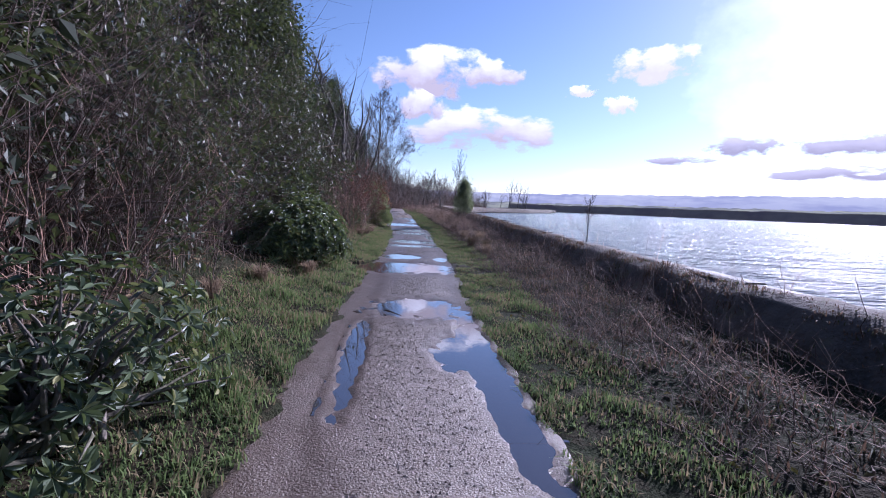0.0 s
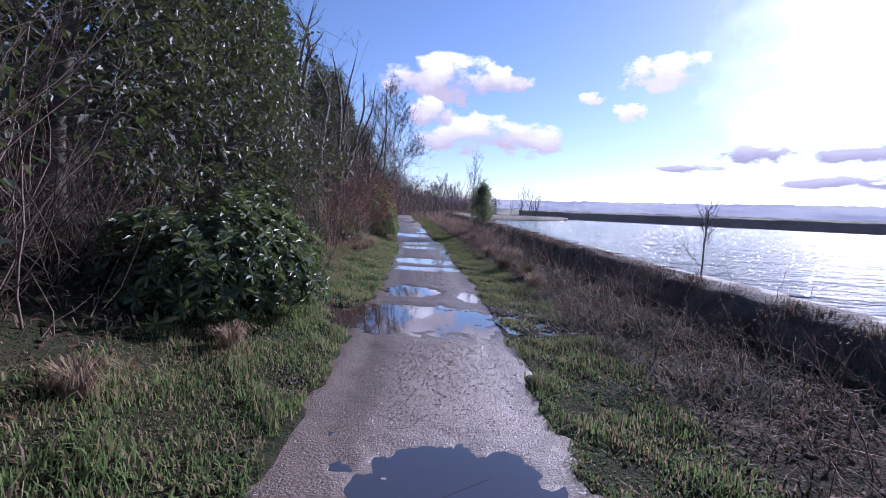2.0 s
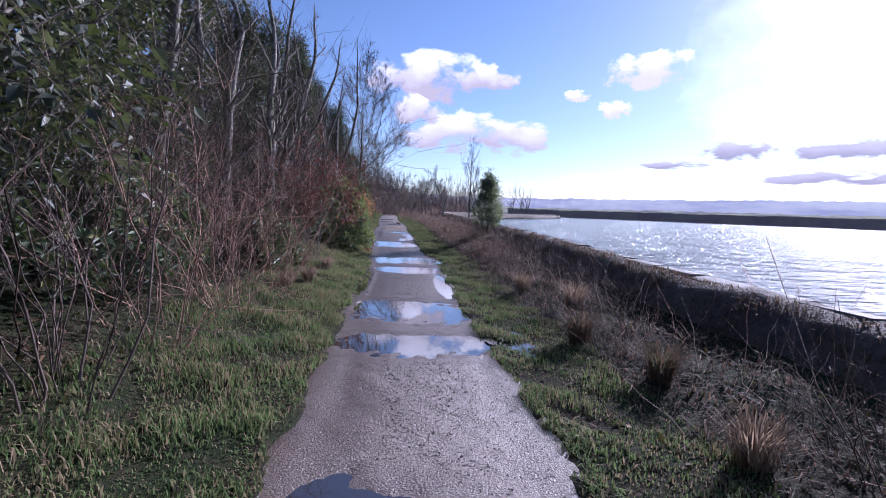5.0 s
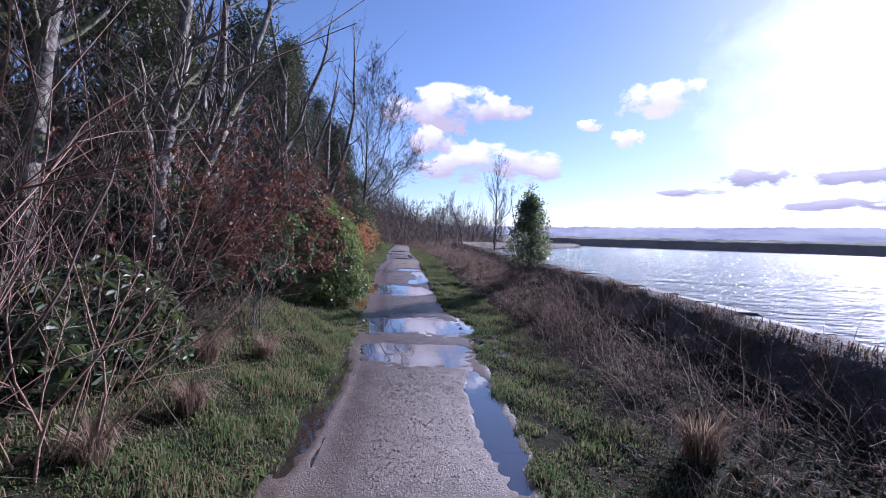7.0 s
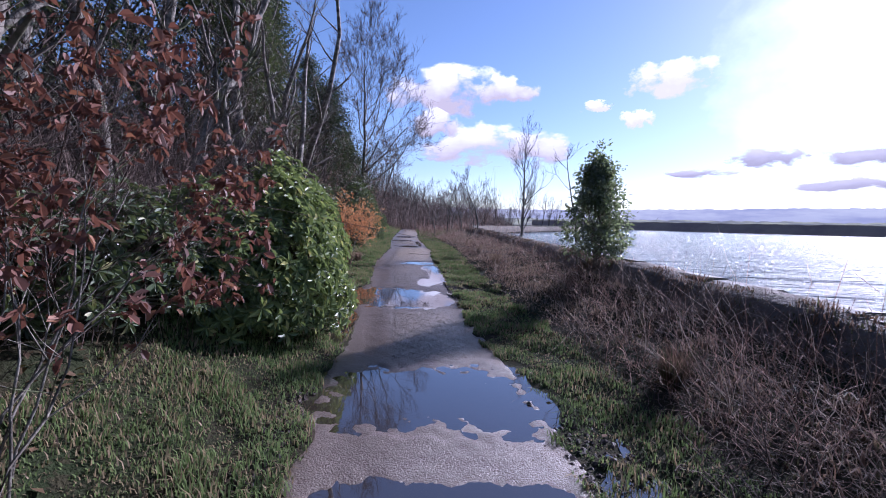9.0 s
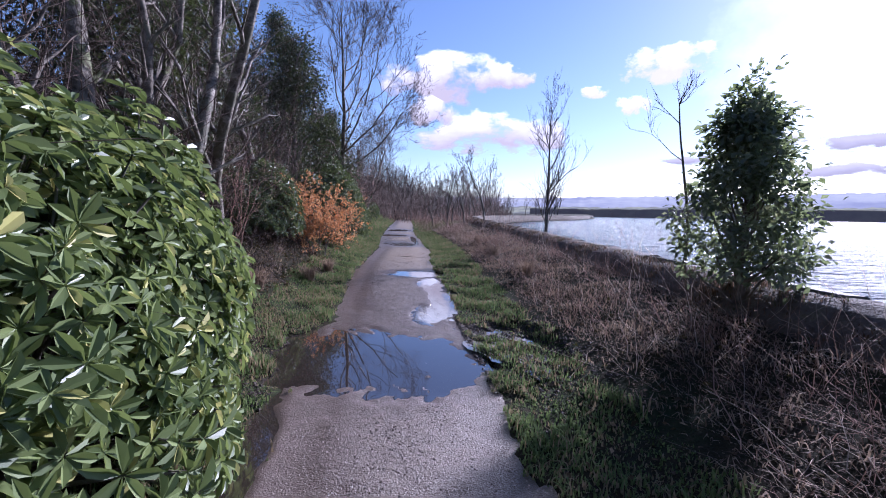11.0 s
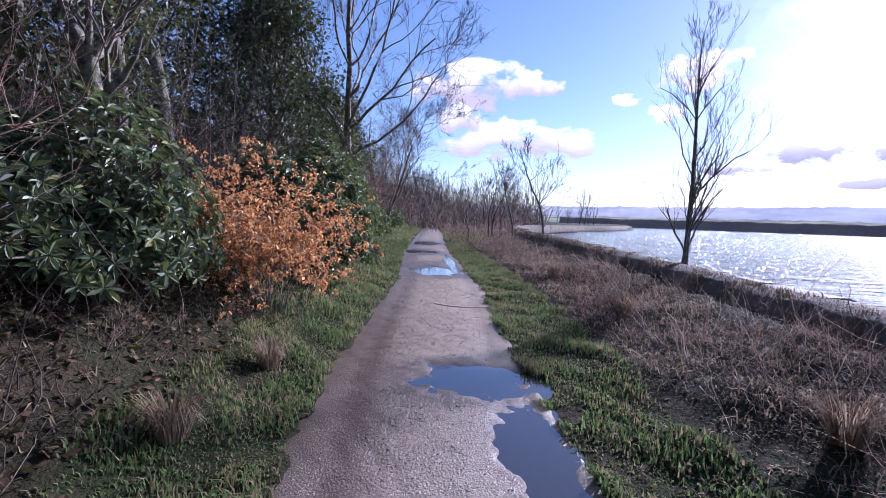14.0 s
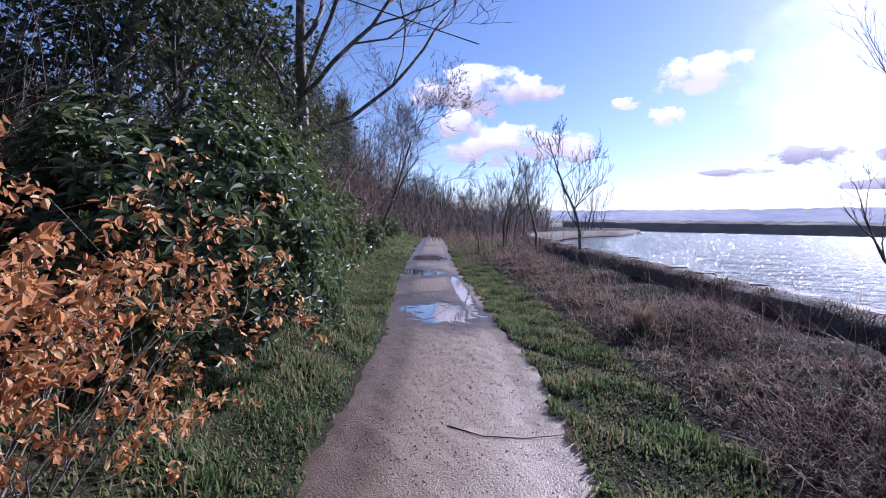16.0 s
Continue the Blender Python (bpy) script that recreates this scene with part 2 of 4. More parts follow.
M_GROUND, M_PATH, M_PUDDLE, M_LAKE = ground_stuff(), path_stuff(), puddle_stuff(), lake_stuff()
M_WALL, M_COPING = wall_stuff(), coping_stuff()
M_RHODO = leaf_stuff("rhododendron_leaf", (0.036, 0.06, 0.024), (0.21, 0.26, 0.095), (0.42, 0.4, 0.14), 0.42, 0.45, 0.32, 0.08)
# darker copy of the leaf above, with shade put into its colour
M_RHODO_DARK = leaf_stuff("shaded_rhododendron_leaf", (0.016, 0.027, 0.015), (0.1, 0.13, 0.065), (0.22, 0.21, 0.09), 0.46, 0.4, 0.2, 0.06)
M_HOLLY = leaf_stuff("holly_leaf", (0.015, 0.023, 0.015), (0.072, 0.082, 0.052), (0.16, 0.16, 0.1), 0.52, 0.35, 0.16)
# lit copy of the holly leaf: backlight and glare put into its colour
M_HOLLY_SUNLIT = leaf_stuff("sunlit_holly_leaf", (0.06, 0.078, 0.055), (0.2, 0.22, 0.16), (0.3, 0.29, 0.2), 0.38, 0.55, 0.5)
M_RUST = leaf_stuff("withered_beech_leaf", (0.13, 0.055, 0.026), (0.64, 0.31, 0.11), (0.72, 0.5, 0.24), 0.55, 0.3, 0.5, 0.15, (0.62, 0.3, 0.13))
M_DARKRUST = leaf_stuff("withered_dark_leaf", (0.07, 0.032, 0.024), (0.2, 0.09, 0.06), (0.26, 0.12, 0.06), 0.6, 0.3, 0.3, 0.08, (0.25, 0.1, 0.06))
M_LITTER = leaf_stuff("leaf_litter", (0.04, 0.026, 0.017), (0.13, 0.08, 0.045), (0.24, 0.17, 0.1), 0.8, 0.1, 0.1, 0.1)
M_BARK = bark_stuff("grey_bark", (0.055, 0.045, 0.036), (0.2, 0.175, 0.145))
M_PALE = bark_stuff("pale_bark", (0.04, 0.034, 0.027), (0.25, 0.225, 0.185), 11.0, 0.6, 1.0)
M_TWIG = stem_stuff("brown_twig", (0.035, 0.024, 0.02), (0.18, 0.135, 0.11))
M_TWIG_RED = stem_stuff("reddish_twig", (0.08, 0.047, 0.036), (0.38, 0.24, 0.175))
M_STRAW = stem_stuff("dead_stalk", (0.12, 0.085, 0.065), (0.5, 0.4, 0.31))
M_BIRCH = birch_stuff()
M_GRASS = blade_stuff("verge_grass", (0.04, 0.065, 0.024), (0.17, 0.225, 0.078), (0.27, 0.21, 0.12), 0.27)
M_DEADGRASS = blade_stuff("withered_grass", (0.16, 0.11, 0.075), (0.39, 0.29, 0.19), (0.11, 0.075, 0.055), 0.16)
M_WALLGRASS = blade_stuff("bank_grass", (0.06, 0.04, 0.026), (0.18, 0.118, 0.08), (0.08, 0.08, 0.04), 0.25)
M_STONE = stem_stuff("path_grit", (0.07, 0.055, 0.043), (0.33, 0.29, 0.25))
M_MUD = stem_stuff("wet_mud", (0.02, 0.015, 0.011), (0.06, 0.045, 0.034))
M_MUD.node_tree.nodes["Principled BSDF"].inputs["Roughness"].default_value = 0.62
# the lilac air in front of hills and bank is emission here
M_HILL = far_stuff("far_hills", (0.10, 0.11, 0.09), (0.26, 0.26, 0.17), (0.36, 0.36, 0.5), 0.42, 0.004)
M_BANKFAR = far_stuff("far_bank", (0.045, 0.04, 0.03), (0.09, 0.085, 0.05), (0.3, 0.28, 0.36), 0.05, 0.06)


# ---- mesh tools ----
def mesh_of(name, verts, faces, mats, smooth=False, index=None):
    """A mesh from arrays: faces is one array of equal-sided faces, or several."""
    me = bpy.data.meshes.new(name)
    verts = np.asarray(verts, dtype=np.float32).reshape(-1, 3)
    faces = [np.asarray(f, dtype=np.int32) for f in (faces if isinstance(faces, (list, tuple)) else [faces]) if len(f)]
    sizes = np.concatenate([np.full(len(f), f.shape[1], dtype=np.int32) for f in faces])
    loops = np.concatenate([f.ravel() for f in faces])
    me.vertices.add(len(verts))
    me.vertices.foreach_set("co", verts.ravel())
    me.loops.add(len(loops))
    me.loops.foreach_set("vertex_index", loops)
    me.polygons.add(len(sizes))
    me.polygons.foreach_set("loop_start", np.concatenate(([0], np.cumsum(sizes)[:-1])).astype(np.int32))
    me.polygons.foreach_set("use_smooth", np.full(len(sizes), smooth))
    for mat in mats:
        me.materials.append(mat)
    if index is not None:
        me.polygons.foreach_set("material_index", np.asarray(index, dtype=np.int32))
    me.update(calc_edges=True)
    return me


def thing(name, at, label, category, group="", kind=""):
    ob = new(name)
    ob.empty_display_size = 0.2
    ob.matrix_world = at if isinstance(at, Matrix) else Matrix.Translation(at)
    return tagged(ob, label, category, group, kind)


def part(name, me, parent, label="", m=None, kind=""):
    ob = new(name, me)
    ob.parent = parent
    if m is not None:
        ob.matrix_basis = m
    return tagged(ob, label, "", "", kind)


def unit(v):
    return v / np.maximum(np.linalg.norm(v, axis=-1, keepdims=True), 1e-9)


class Tubes:
    """Collects many tapering tubes and gives them as one mesh."""

    def __init__(self):
        self.v, self.f, self.n = [], [], 0

    def add(self, pts, radii, sides=4):
        pts, radii = np.asarray(pts, float), np.asarray(radii, float)
        k = len(pts)
        tan = unit(np.gradient(pts, axis=0))
        ref = np.where(np.abs(tan[:, 2:3]) > 0.9, [[1.0, 0, 0]], [[0, 0, 1.0]])
        a = unit(np.cross(tan, ref))
        b = np.cross(tan, a)
        ang = np.arange(sides) * 2 * math.pi / sides
        ring = pts[:, None] + radii[:, None, None] * (np.cos(ang)[None, :, None] * a[:, None] + np.sin(ang)[None, :, None] * b[:, None])
        i = np.arange(k - 1)[:, None] * sides + np.arange(sides)[None]
        j = np.arange(k - 1)[:, None] * sides + (np.arange(sides)[None] + 1) % sides
        self.f.append((np.stack([i, j, j + sides, i + sides], -1).reshape(-1, 4)) + self.n)
        self.v.append(ring.reshape(-1, 3))
        self.n += k * sides

    def mesh(self, name, mats, smooth=True):
        return mesh_of(name, np.concatenate(self.v), np.concatenate(self.f), mats, smooth)


def leaf_arrays(rng, base, aim, length, width, droop=0.25, fine=False):
    """Pointed leaves, folded on the midrib: base points, directions, lengths, widths."""
    n = len(base)
    aim = unit(aim)
    side = unit(np.cross(aim, unit(rng.normal(size=(n, 3)) * 0.5 + [0, 0, 1.0])))
    up = np.cross(side, aim)
    L, W = np.asarray(length).reshape(-1, 1) * np.ones((n, 1)), np.asarray(width).reshape(-1, 1) * np.ones((n, 1))
    tip = base + aim * L - [0, 0, 1.0] * L * droop
    if fine:
        p1, p2 = base + aim * L * 0.35 - [0, 0, 1] * L * droop * 0.12, base + aim * L * 0.72 - [0, 0, 1] * L * droop * 0.5
        lift = up * W * 0.22
        v = np.stack([base, p1 + side * W * 0.42 + lift, p2 + side * W * 0.46 + lift, tip, p2 - side * W * 0.46 + lift, p1 - side * W * 0.42 + lift], 1)
        k = np.arange(n)[:, None] * 6
        f = np.concatenate([k + [[0, 1, 2, 3]], k + [[0, 3, 4, 5]]])
        return v.reshape(-1, 3), f
    mid = base + aim * L * 0.5 - [0, 0, 1] * L * droop * 0.3
    v = np.stack([base, mid + side * W * 0.5 + up * W * 0.15, tip, mid - side * W * 0.5 + up * W * 0.15], 1)
    k = np.arange(n)[:, None] * 4
    return v.reshape(-1, 3), np.concatenate([k + [[0, 1, 2]], k + [[0, 2, 3]]])


def wander(rng, start, aim, length, steps, wobble, lift=0.0):
    """A crooked line from start towards aim."""
    pts, d, p = [np.array(start, float)], unit(np.array(aim, float)), np.array(start, float)
    for _ in range(steps):
        d = unit(d + rng.normal(size=3) * wobble + np.array([0, 0, lift]))
        p = p + d * length / steps
        pts.append(p)
    return np.array(pts)


def branch_out(rng, tubes, twigs, start, aim, length, r, depth, spread=0.6, lift=0.1, wobble=0.18, ends=None, kids=(3, 5), sides=6, thin=0.0022):
    """Limbs that fork and thin out; the last generations go to the twig mesh."""
    steps = max(3, min(8, int(length / 0.22))) if depth else 3
    pts = wander(rng, start, aim, length, steps, wobble, lift * 0.5)
    rad = np.linspace(r, r * (0.45 if depth else 0.25), len(pts))
    (tubes if depth > 1 else twigs).add(pts, rad, sides if r > 0.03 else (4 if r > 0.008 else 3))
    if ends is not None and depth <= 1:
        ends.append(pts[len(pts) // 2:])
    if depth == 0:
        return
    for _ in range(rng.integers(kids[0], kids[1] + 1)):
        k = rng.integers(max(1, int(len(pts) * 0.35)), len(pts))
        d = unit(pts[k] - pts[k - 1])
        o = unit(np.cross(d, rng.normal(size=3)))
        branch_out(rng, tubes, twigs, pts[k], unit(d + o * spread * rng.uniform(0.7, 1.5) + [0, 0, lift]), length * rng.uniform(0.42, 0.68),
                   max(rad[k] * rng.uniform(0.45, 0.7), thin), depth - 1, spread, lift, wobble * 1.15, ends, kids, sides, thin)

# ---- the lie of the land ----
MID_Y = np.array([-30, -1.8, 0.2, 2.9, 5.7, 11, 14.4, 19, 22, 26, 29.5, 35, 38, 42, 50, 60, 84, 100, 120, 150, 4000.0])
MID_X = np.array([2.6, 0.16, 0, -0.26, -0.37, -0.61, -0.95, -1.3, -1.73, -2.32, -2.78, -3.2, -3.65, -4.2, -5.1, -6.1, -8.7, -8.5, -4, 4, 4.0])
LEVEL_Y = np.array([-30, -2, 9, 18, 24, 30, 36, 60, 4000.0])
LEVEL_Z = np.array([-0.1, -0.05, 0, 0.03, 0.1, 0.36, 0.45, 0.6, 0.6])
SHORE_Y = np.array([-60, 24, 30, 36, 44, 50, 57, 65, 75, 110, 180, 260.0])
SHORE_U = np.array([4.05, 4.05, 4.3, 4.4, 4.5, 4.9, 5.9, 8.0, 12.5, 28, 40, 58.0])
CREST_Y = np.array([-60, 0, 8.7, 15, 24, 34, 41, 48, 60, 300.0])
CREST_Z = np.array([0.62, 0.62, 0.66, 0.78, 1.03, 1.16, 1.32, 1.42, 1.42, 1.3])
LAKE_Z = 0.40


def mid(y):
    return np.interp(y, MID_Y, MID_X)


def level(y):
    return np.interp(y, LEVEL_Y, LEVEL_Z)


def shore(y):
    return np.interp(y, SHORE_Y, SHORE_U)


def bumps(x, y, s, seed=0.0):
    """Cheap rolling unevenness from a few crossed waves, -1 to 1."""
    x, y = x / s + seed * 3.7, y / s - seed * 1.9
    return (np.sin(x * 1.3 + 1.7 * np.sin(y * 0.9 + seed)) + np.sin(y * 1.7 + 1.3 * np.sin(x * 1.1 + 2.0)) + 0.6 * np.sin(2.9 * x + 2.3 * y + seed)) / 2.6


# centre along the path, centre across it, half length, half width
PUDDLES = [(4.02, 0.18, 0.68, 0.76), (2.35, 0.6, 0.62, 0.3), (2.0, 0.78, 1.9, 0.17), (2.3, -0.4, 1.3, 0.11), (7.72, -0.12, 0.9, 1.1), (9.6, -0.25, 0.56, 0.55),
           (9.25, 0.72, 0.4, 0.2), (12.6, 0.1, 0.5, 0.85), (14.2, 0.1, 0.85, 0.85), (16.5, 0.78, 1.4, 0.15), (16.8, -0.8, 1.7, 0.14),
           (18.4, 0.12, 0.72, 0.8), (20.2, 0.1, 0.85, 0.98), (22.8, -0.93, 1.1, 0.13), (24.8, -0.1, 1.05, 1.05), (26.5, 0.55, 0.6, 0.26), (27.6, 0.84, 1.6, 0.18),
           (28.75, 0.76, 0.75, 0.24), (29.7, 0.45, 0.4, 0.62), (36.8, 0.12, 0.95, 0.68), (39.4, 0.65, 2.3, 0.14), (42.4, -0.2, 0.9, 0.7), (47.5, 0.0, 1.6, 0.7)]


# trampled wet grass beside the path, as above
WET_SPOTS = [(7.8, 1.4, 0.75, 0.42), (25.3, 1.45, 0.9, 0.42), (12.8, 1.25, 0.5, 0.25), (18.7, 1.3, 0.8, 0.25)]


def path_height(y, u):
    """Height and wetness of the trodden surface."""
    z = level(y) + 0.012 + 0.02 * (1 - np.minimum(np.abs(u) / 0.9, 1.0) ** 2)
    x = mid(y) + u
    z = z + 0.005 * bumps(x, y, 0.33) + 0.0042 * bumps(x, y, 0.11, 2) + 0.003 * bumps(x, y, 0.05, 5)
    rut = np.exp(-((u + 0.55) / 0.14) ** 2) + 0.8 * np.exp(-((u - 0.7) / 0.12) ** 2)
    z = z - 0.014 * rut - 0.10 * np.clip((np.abs(u - 0.06) - 0.93) / 0.2, 0, 1)
    wet = (0.25 * rut + 1.0 * np.exp(-((u + 0.85) / 0.48) ** 2)) * np.interp(y, [27, 31], [1, 0.75]) + np.interp(y, [27, 33], [0.7, 0.12])
    for py, pu, ry, ru in PUDDLES:
        r2 = ((y - py) / ry) ** 2 + ((u - pu) / ru) ** 2 + 0.24 * bumps(x, y, 0.28, py) + 0.26 * bumps(x, y, 0.1, pu) + 0.3 * bumps(x, y, 0.055, py + 1)
        near = np.clip((2.7 - r2) / 0.9, 0, 1)
        z = z * (1 - near) + near * (level(y) + 0.012 + (z - level(y)) * 0.6)
        z = z - 0.034 * np.clip(1.2 - r2, 0, 1)
        wet = np.maximum(wet, np.clip((2.8 - r2) * 0.7, 0, 1))
    return z, np.clip(wet, 0, 1)


def ground_height(x, y):
    u = x - mid(y)
    z0, s, cr = level(y), shore(y), np.interp(y, CREST_Y, CREST_Z)
    v = -u - 0.95
    left = z0 + 0.03 + 0.09 * np.clip(v, 0, 1.1) + 0.42 * np.clip(v - 1.0, 0, 22) + 0.22 * np.clip(v - 23, 0, 40)
    left = left + np.interp(y, [17, 24, 40, 46], [0, 0.45, 0.45, 0.1]) * np.clip(v - 0.5, 0, 1.1)
    w = np.clip((u - 1.0) / np.maximum(s - 1.7, 0.5), 0, 1)
    rise = np.interp(y, [0, 9, 16, 24, 60], [0.2, 0.22, 0.28, 0.42, 0.5]) * np.clip(cr - z0 - 0.1, 0.1, 0.9) / 0.62
    right = z0 + 0.02 + rise * w ** 1.8 + np.clip(u - 6, 0, 30) * 0.02
    z = np.where(u < 0, left, right) + 0.035 * bumps(x, y, 0.5) * np.clip(np.abs(u) - 0.8, 0, 1) + 0.015 * bumps(x, y, 0.17, 3)
    z = z - 0.10 * np.clip((0.86 - np.abs(u - 0.06) + 0.06 * bumps(x, y, 0.31, 6) + 0.045 * bumps(x, y, 0.09, 1) + 0.05 * bumps(x, y, 1.3, 2)) / 0.14, 0, 1)
    for py, pu, ry, ru in PUDDLES:
        if abs(pu) + ru > 0.95:
            dip = np.clip((1.35 - ((y - py) / ry) ** 2 - ((u - pu) / ru) ** 2 - 0.3 * bumps(x, y, 0.2, py)) * 2.5, 0, 1)
            z = np.where(dip > 0, z + np.minimum(level(y) - 0.03 - z, 0) * dip, z)
    for py, pu, ry, ru in WET_SPOTS:
        k = np.clip(1.5 - ((y - py) / ry) ** 2 - ((u - pu) / ru) ** 2, 0, 1)
        z = z * (1 - k) + k * (level(py) + 0.025 + 0.022 * bumps(x, y, 0.13, py) + 0.012 * bumps(x, y, 0.07, 2))
    lake = np.clip((u - s + 0.1) / 0.3, 0, 1)
    z = z * (1 - lake) - 1.2 * lake
    beyond = np.clip((np.hypot(x - 20, y - 20) - 330) / 60, 0, 1) * (u > s - 1)
    return z * (1 - beyond) + 1.0 * beyond


def spread_of(fine_lo, fine_hi, step, lo, hi, growth):
    mids = np.arange(fine_lo, fine_hi, step)
    out, d, p = [], step, fine_hi
    while p < hi:
        out.append(p)
        d *= growth
        p += d
    back, d, p = [], step, fine_lo - step
    while p > lo:
        back.append(p)
        d *= growth
        p -= d
    return np.array(back[::-1] + list(mids) + out + [hi])


def sheet(name, ys, us, height, mats, smooth=True):
    Y, U = np.meshgrid(ys, us, indexing="ij")
    X = mid(Y) + U
    Z = height(X, Y, U)
    n, m = Y.shape
    k = (np.arange(n - 1)[:, None] * m + np.arange(m - 1)[None]).ravel()
    me = mesh_of(name, np.stack([X, Y, Z], -1), np.stack([k, k + 1, k + m + 1, k + m], -1), mats, smooth)
    return me


gy = spread_of(-5.0, 46.0, 0.13, -60, 3500, 1.12)
gu = spread_of(-3.6, 4.6, 0.1, -3000, 3000, 1.16)
tagged(new("ground", sheet("ground", gy, gu, lambda x, y, u: ground_height(x, y), [M_GROUND])), "dark damp soil with thin turf rising to a wooded slope", "ground", kind="structure")

py_, pu_ = np.concatenate([np.arange(-4, 42, 0.045), np.arange(42, 100, 0.25)]), np.arange(-1.12, 1.18, 0.038)
path_me = sheet("path", py_, pu_, lambda x, y, u: path_height(y, u)[0], [M_PATH])
Yp, Up = np.meshgrid(py_, pu_, indexing="ij")
wet_layer = path_me.attributes.new("wet", 'FLOAT', 'POINT')
wet_layer.data.foreach_set("value", path_height(Yp, Up)[1].ravel().astype(np.float32))
sand_layer = path_me.attributes.new("sand", 'FLOAT', 'POINT')
sand_layer.data.foreach_set("value", np.interp(Yp, [27, 32], [0.15, 1.0]).ravel().astype(np.float32))
tagged(new("path", path_me), "worn wet gravel footpath with puddles and pale grit", "path", kind="structure")

def pools(spots, reach=1.3):
    """Groups of ellipses that run into one another."""
    groups = []
    for p in spots:
        touching = [g for g in groups if any(((p[0] - q[0]) / ((p[2] + q[2]) * reach)) ** 2 + ((p[1] - q[1]) / ((p[3] + q[3]) * reach)) ** 2 < 1 for q in g)]
        groups = [g for g in groups if g not in touching] + [sum(touching, []) + [p]]
    return groups


def pool_mesh(spots, step=0.07):
    """One level sheet of water over a group of ellipses, cut to cells; the gravel hides its rim."""
    lo, hi = min(p[0] - p[2] * 1.35 for p in spots), max(p[0] + p[2] * 1.35 for p in spots)
    ul, uh = min(p[1] - p[3] * 1.35 for p in spots), max(p[1] + p[3] * 1.35 for p in spots)
    ys, us = np.arange(lo, hi + step, step), np.arange(ul, uh + step, step)
    Y, U = np.meshgrid(ys, us, indexing="ij")
    inside = np.zeros(Y.shape, bool)
    for p in spots:
        inside |= ((Y - p[0]) / p[2]) ** 2 + ((U - p[1]) / p[3]) ** 2 < 1.7
    n, m = Y.shape
    keep = inside[:-1, :-1] | inside[1:, :-1] | inside[:-1, 1:] | inside[1:, 1:]
    k = (np.arange(n - 1)[:, None] * m + np.arange(m - 1)[None])[keep]
    used, back = np.unique(np.stack([k, k + 1, k + m + 1, k + m], -1), return_inverse=True)
    V = np.stack([mid(Y) + U, Y, level(Y) + 0.012], -1).reshape(-1, 3)[used]
    return mesh_of("puddle", V, back.reshape(-1, 4), [M_PUDDLE], True)


for group in pools(PUDDLES):
    tagged(new("puddle", pool_mesh(group)), "still brown puddle on the gravel path mirroring the sky", "puddle", "puddles on the path")

# the lake
ly = np.concatenate([np.arange(-400, -20, 20), np.arange(-20, 60, 2.0), np.arange(60, 420, 20)])
n_l = len(ly)
xl = mid(ly) + np.minimum(shore(ly) + 0.15, 80)
v = np.concatenate([np.stack([xl, ly, np.full(n_l, LAKE_Z)], -1), np.stack([np.full(n_l, 450.0), ly, np.full(n_l, LAKE_Z)], -1)])
k = np.arange(n_l - 1)
tagged(new("water", mesh_of("water", v, np.stack([k, k + n_l, k + n_l + 1, k + 1], -1), [M_LAKE], True)), "wind-rippled silver-blue water of a wide reservoir", "reservoir", kind="structure")

# the low wall along the water: earth-covered face and a rounded stone coping
wy = np.concatenate([np.arange(-12, 60, 0.16), np.arange(60, 262, 2.0)])
crest = np.interp(wy, CREST_Y, CREST_Z)
prof = [(-0.75, -0.62), (-0.62, -0.42), (-0.5, -0.24), (-0.36, -0.1), (-0.2, -0.035), (0.0, -0.02), (0.12, -0.05), (0.2, -0.9)]
rows_v = []
for i, (du, dz) in enumerate(prof):
    x = mid(wy) + shore(wy) + du
    wob = bumps(x, wy, 0.4, i * 0.6)
    rows_v.append(np.stack([x + 0.05 * wob, wy, crest + dz + 0.035 * bumps(x, wy, 0.7, 1.3) + 0.025 * bumps(x, wy, 0.21, i)], -1))
V = np.stack(rows_v, 1)
n, m = V.shape[:2]
k = (np.arange(n - 1)[:, None] * m + np.arange(m - 1)[None]).ravel()
tagged(new("wall_bank", mesh_of("wall_bank", V, np.stack([k, k + 1, k + m + 1, k + m], -1), [M_WALL], True)), "low dark earth-covered reservoir wall with a rounded top", "wall", kind="structure")
cs = []
rng = np.random.default_rng(5)
y = -11.0
while y < 60:
    L = rng.uniform(0.7, 1.15)
    x0 = float(mid(y) + shore(y)) + 0.02
    x1 = float(mid(y + L) + shore(y + L)) + 0.02
    z = float(np.interp(y, CREST_Y, CREST_Z)) - 0.055 + rng.uniform(-0.004, 0.004)
    cs.append((x0, x1, y, L, z))
    y += L + 0.006
coping = thing("coping", (0, 0, 0), "weathered grey stone coping along the reservoir wall", "coping", kind="structure")
for x0, x1, y, L, z in cs:
    pf = np.array([(-0.17, -0.06), (-0.16, 0.015), (-0.10, 0.045), (0.10, 0.045), (0.17, 0.01), (0.18, -0.10)])
    pf = pf + rng.normal(size=pf.shape) * 0.006
    v = np.concatenate([np.stack([x0 + pf[:, 0], np.full(6, y), z + pf[:, 1]], -1), np.stack([x1 + pf[:, 0], np.full(6, y + L), z + pf[:, 1]], -1)])
    k = np.arange(6)
    me = mesh_of("coping_stone", v, [np.stack([k, (k + 1) % 6, (k + 1) % 6 + 6, k + 6], -1)[:, ::-1], np.array([[0, 1, 2, 3, 4, 5], [11, 10, 9, 8, 7, 6]])], [M_COPING])
    part("coping_stone", me, coping)

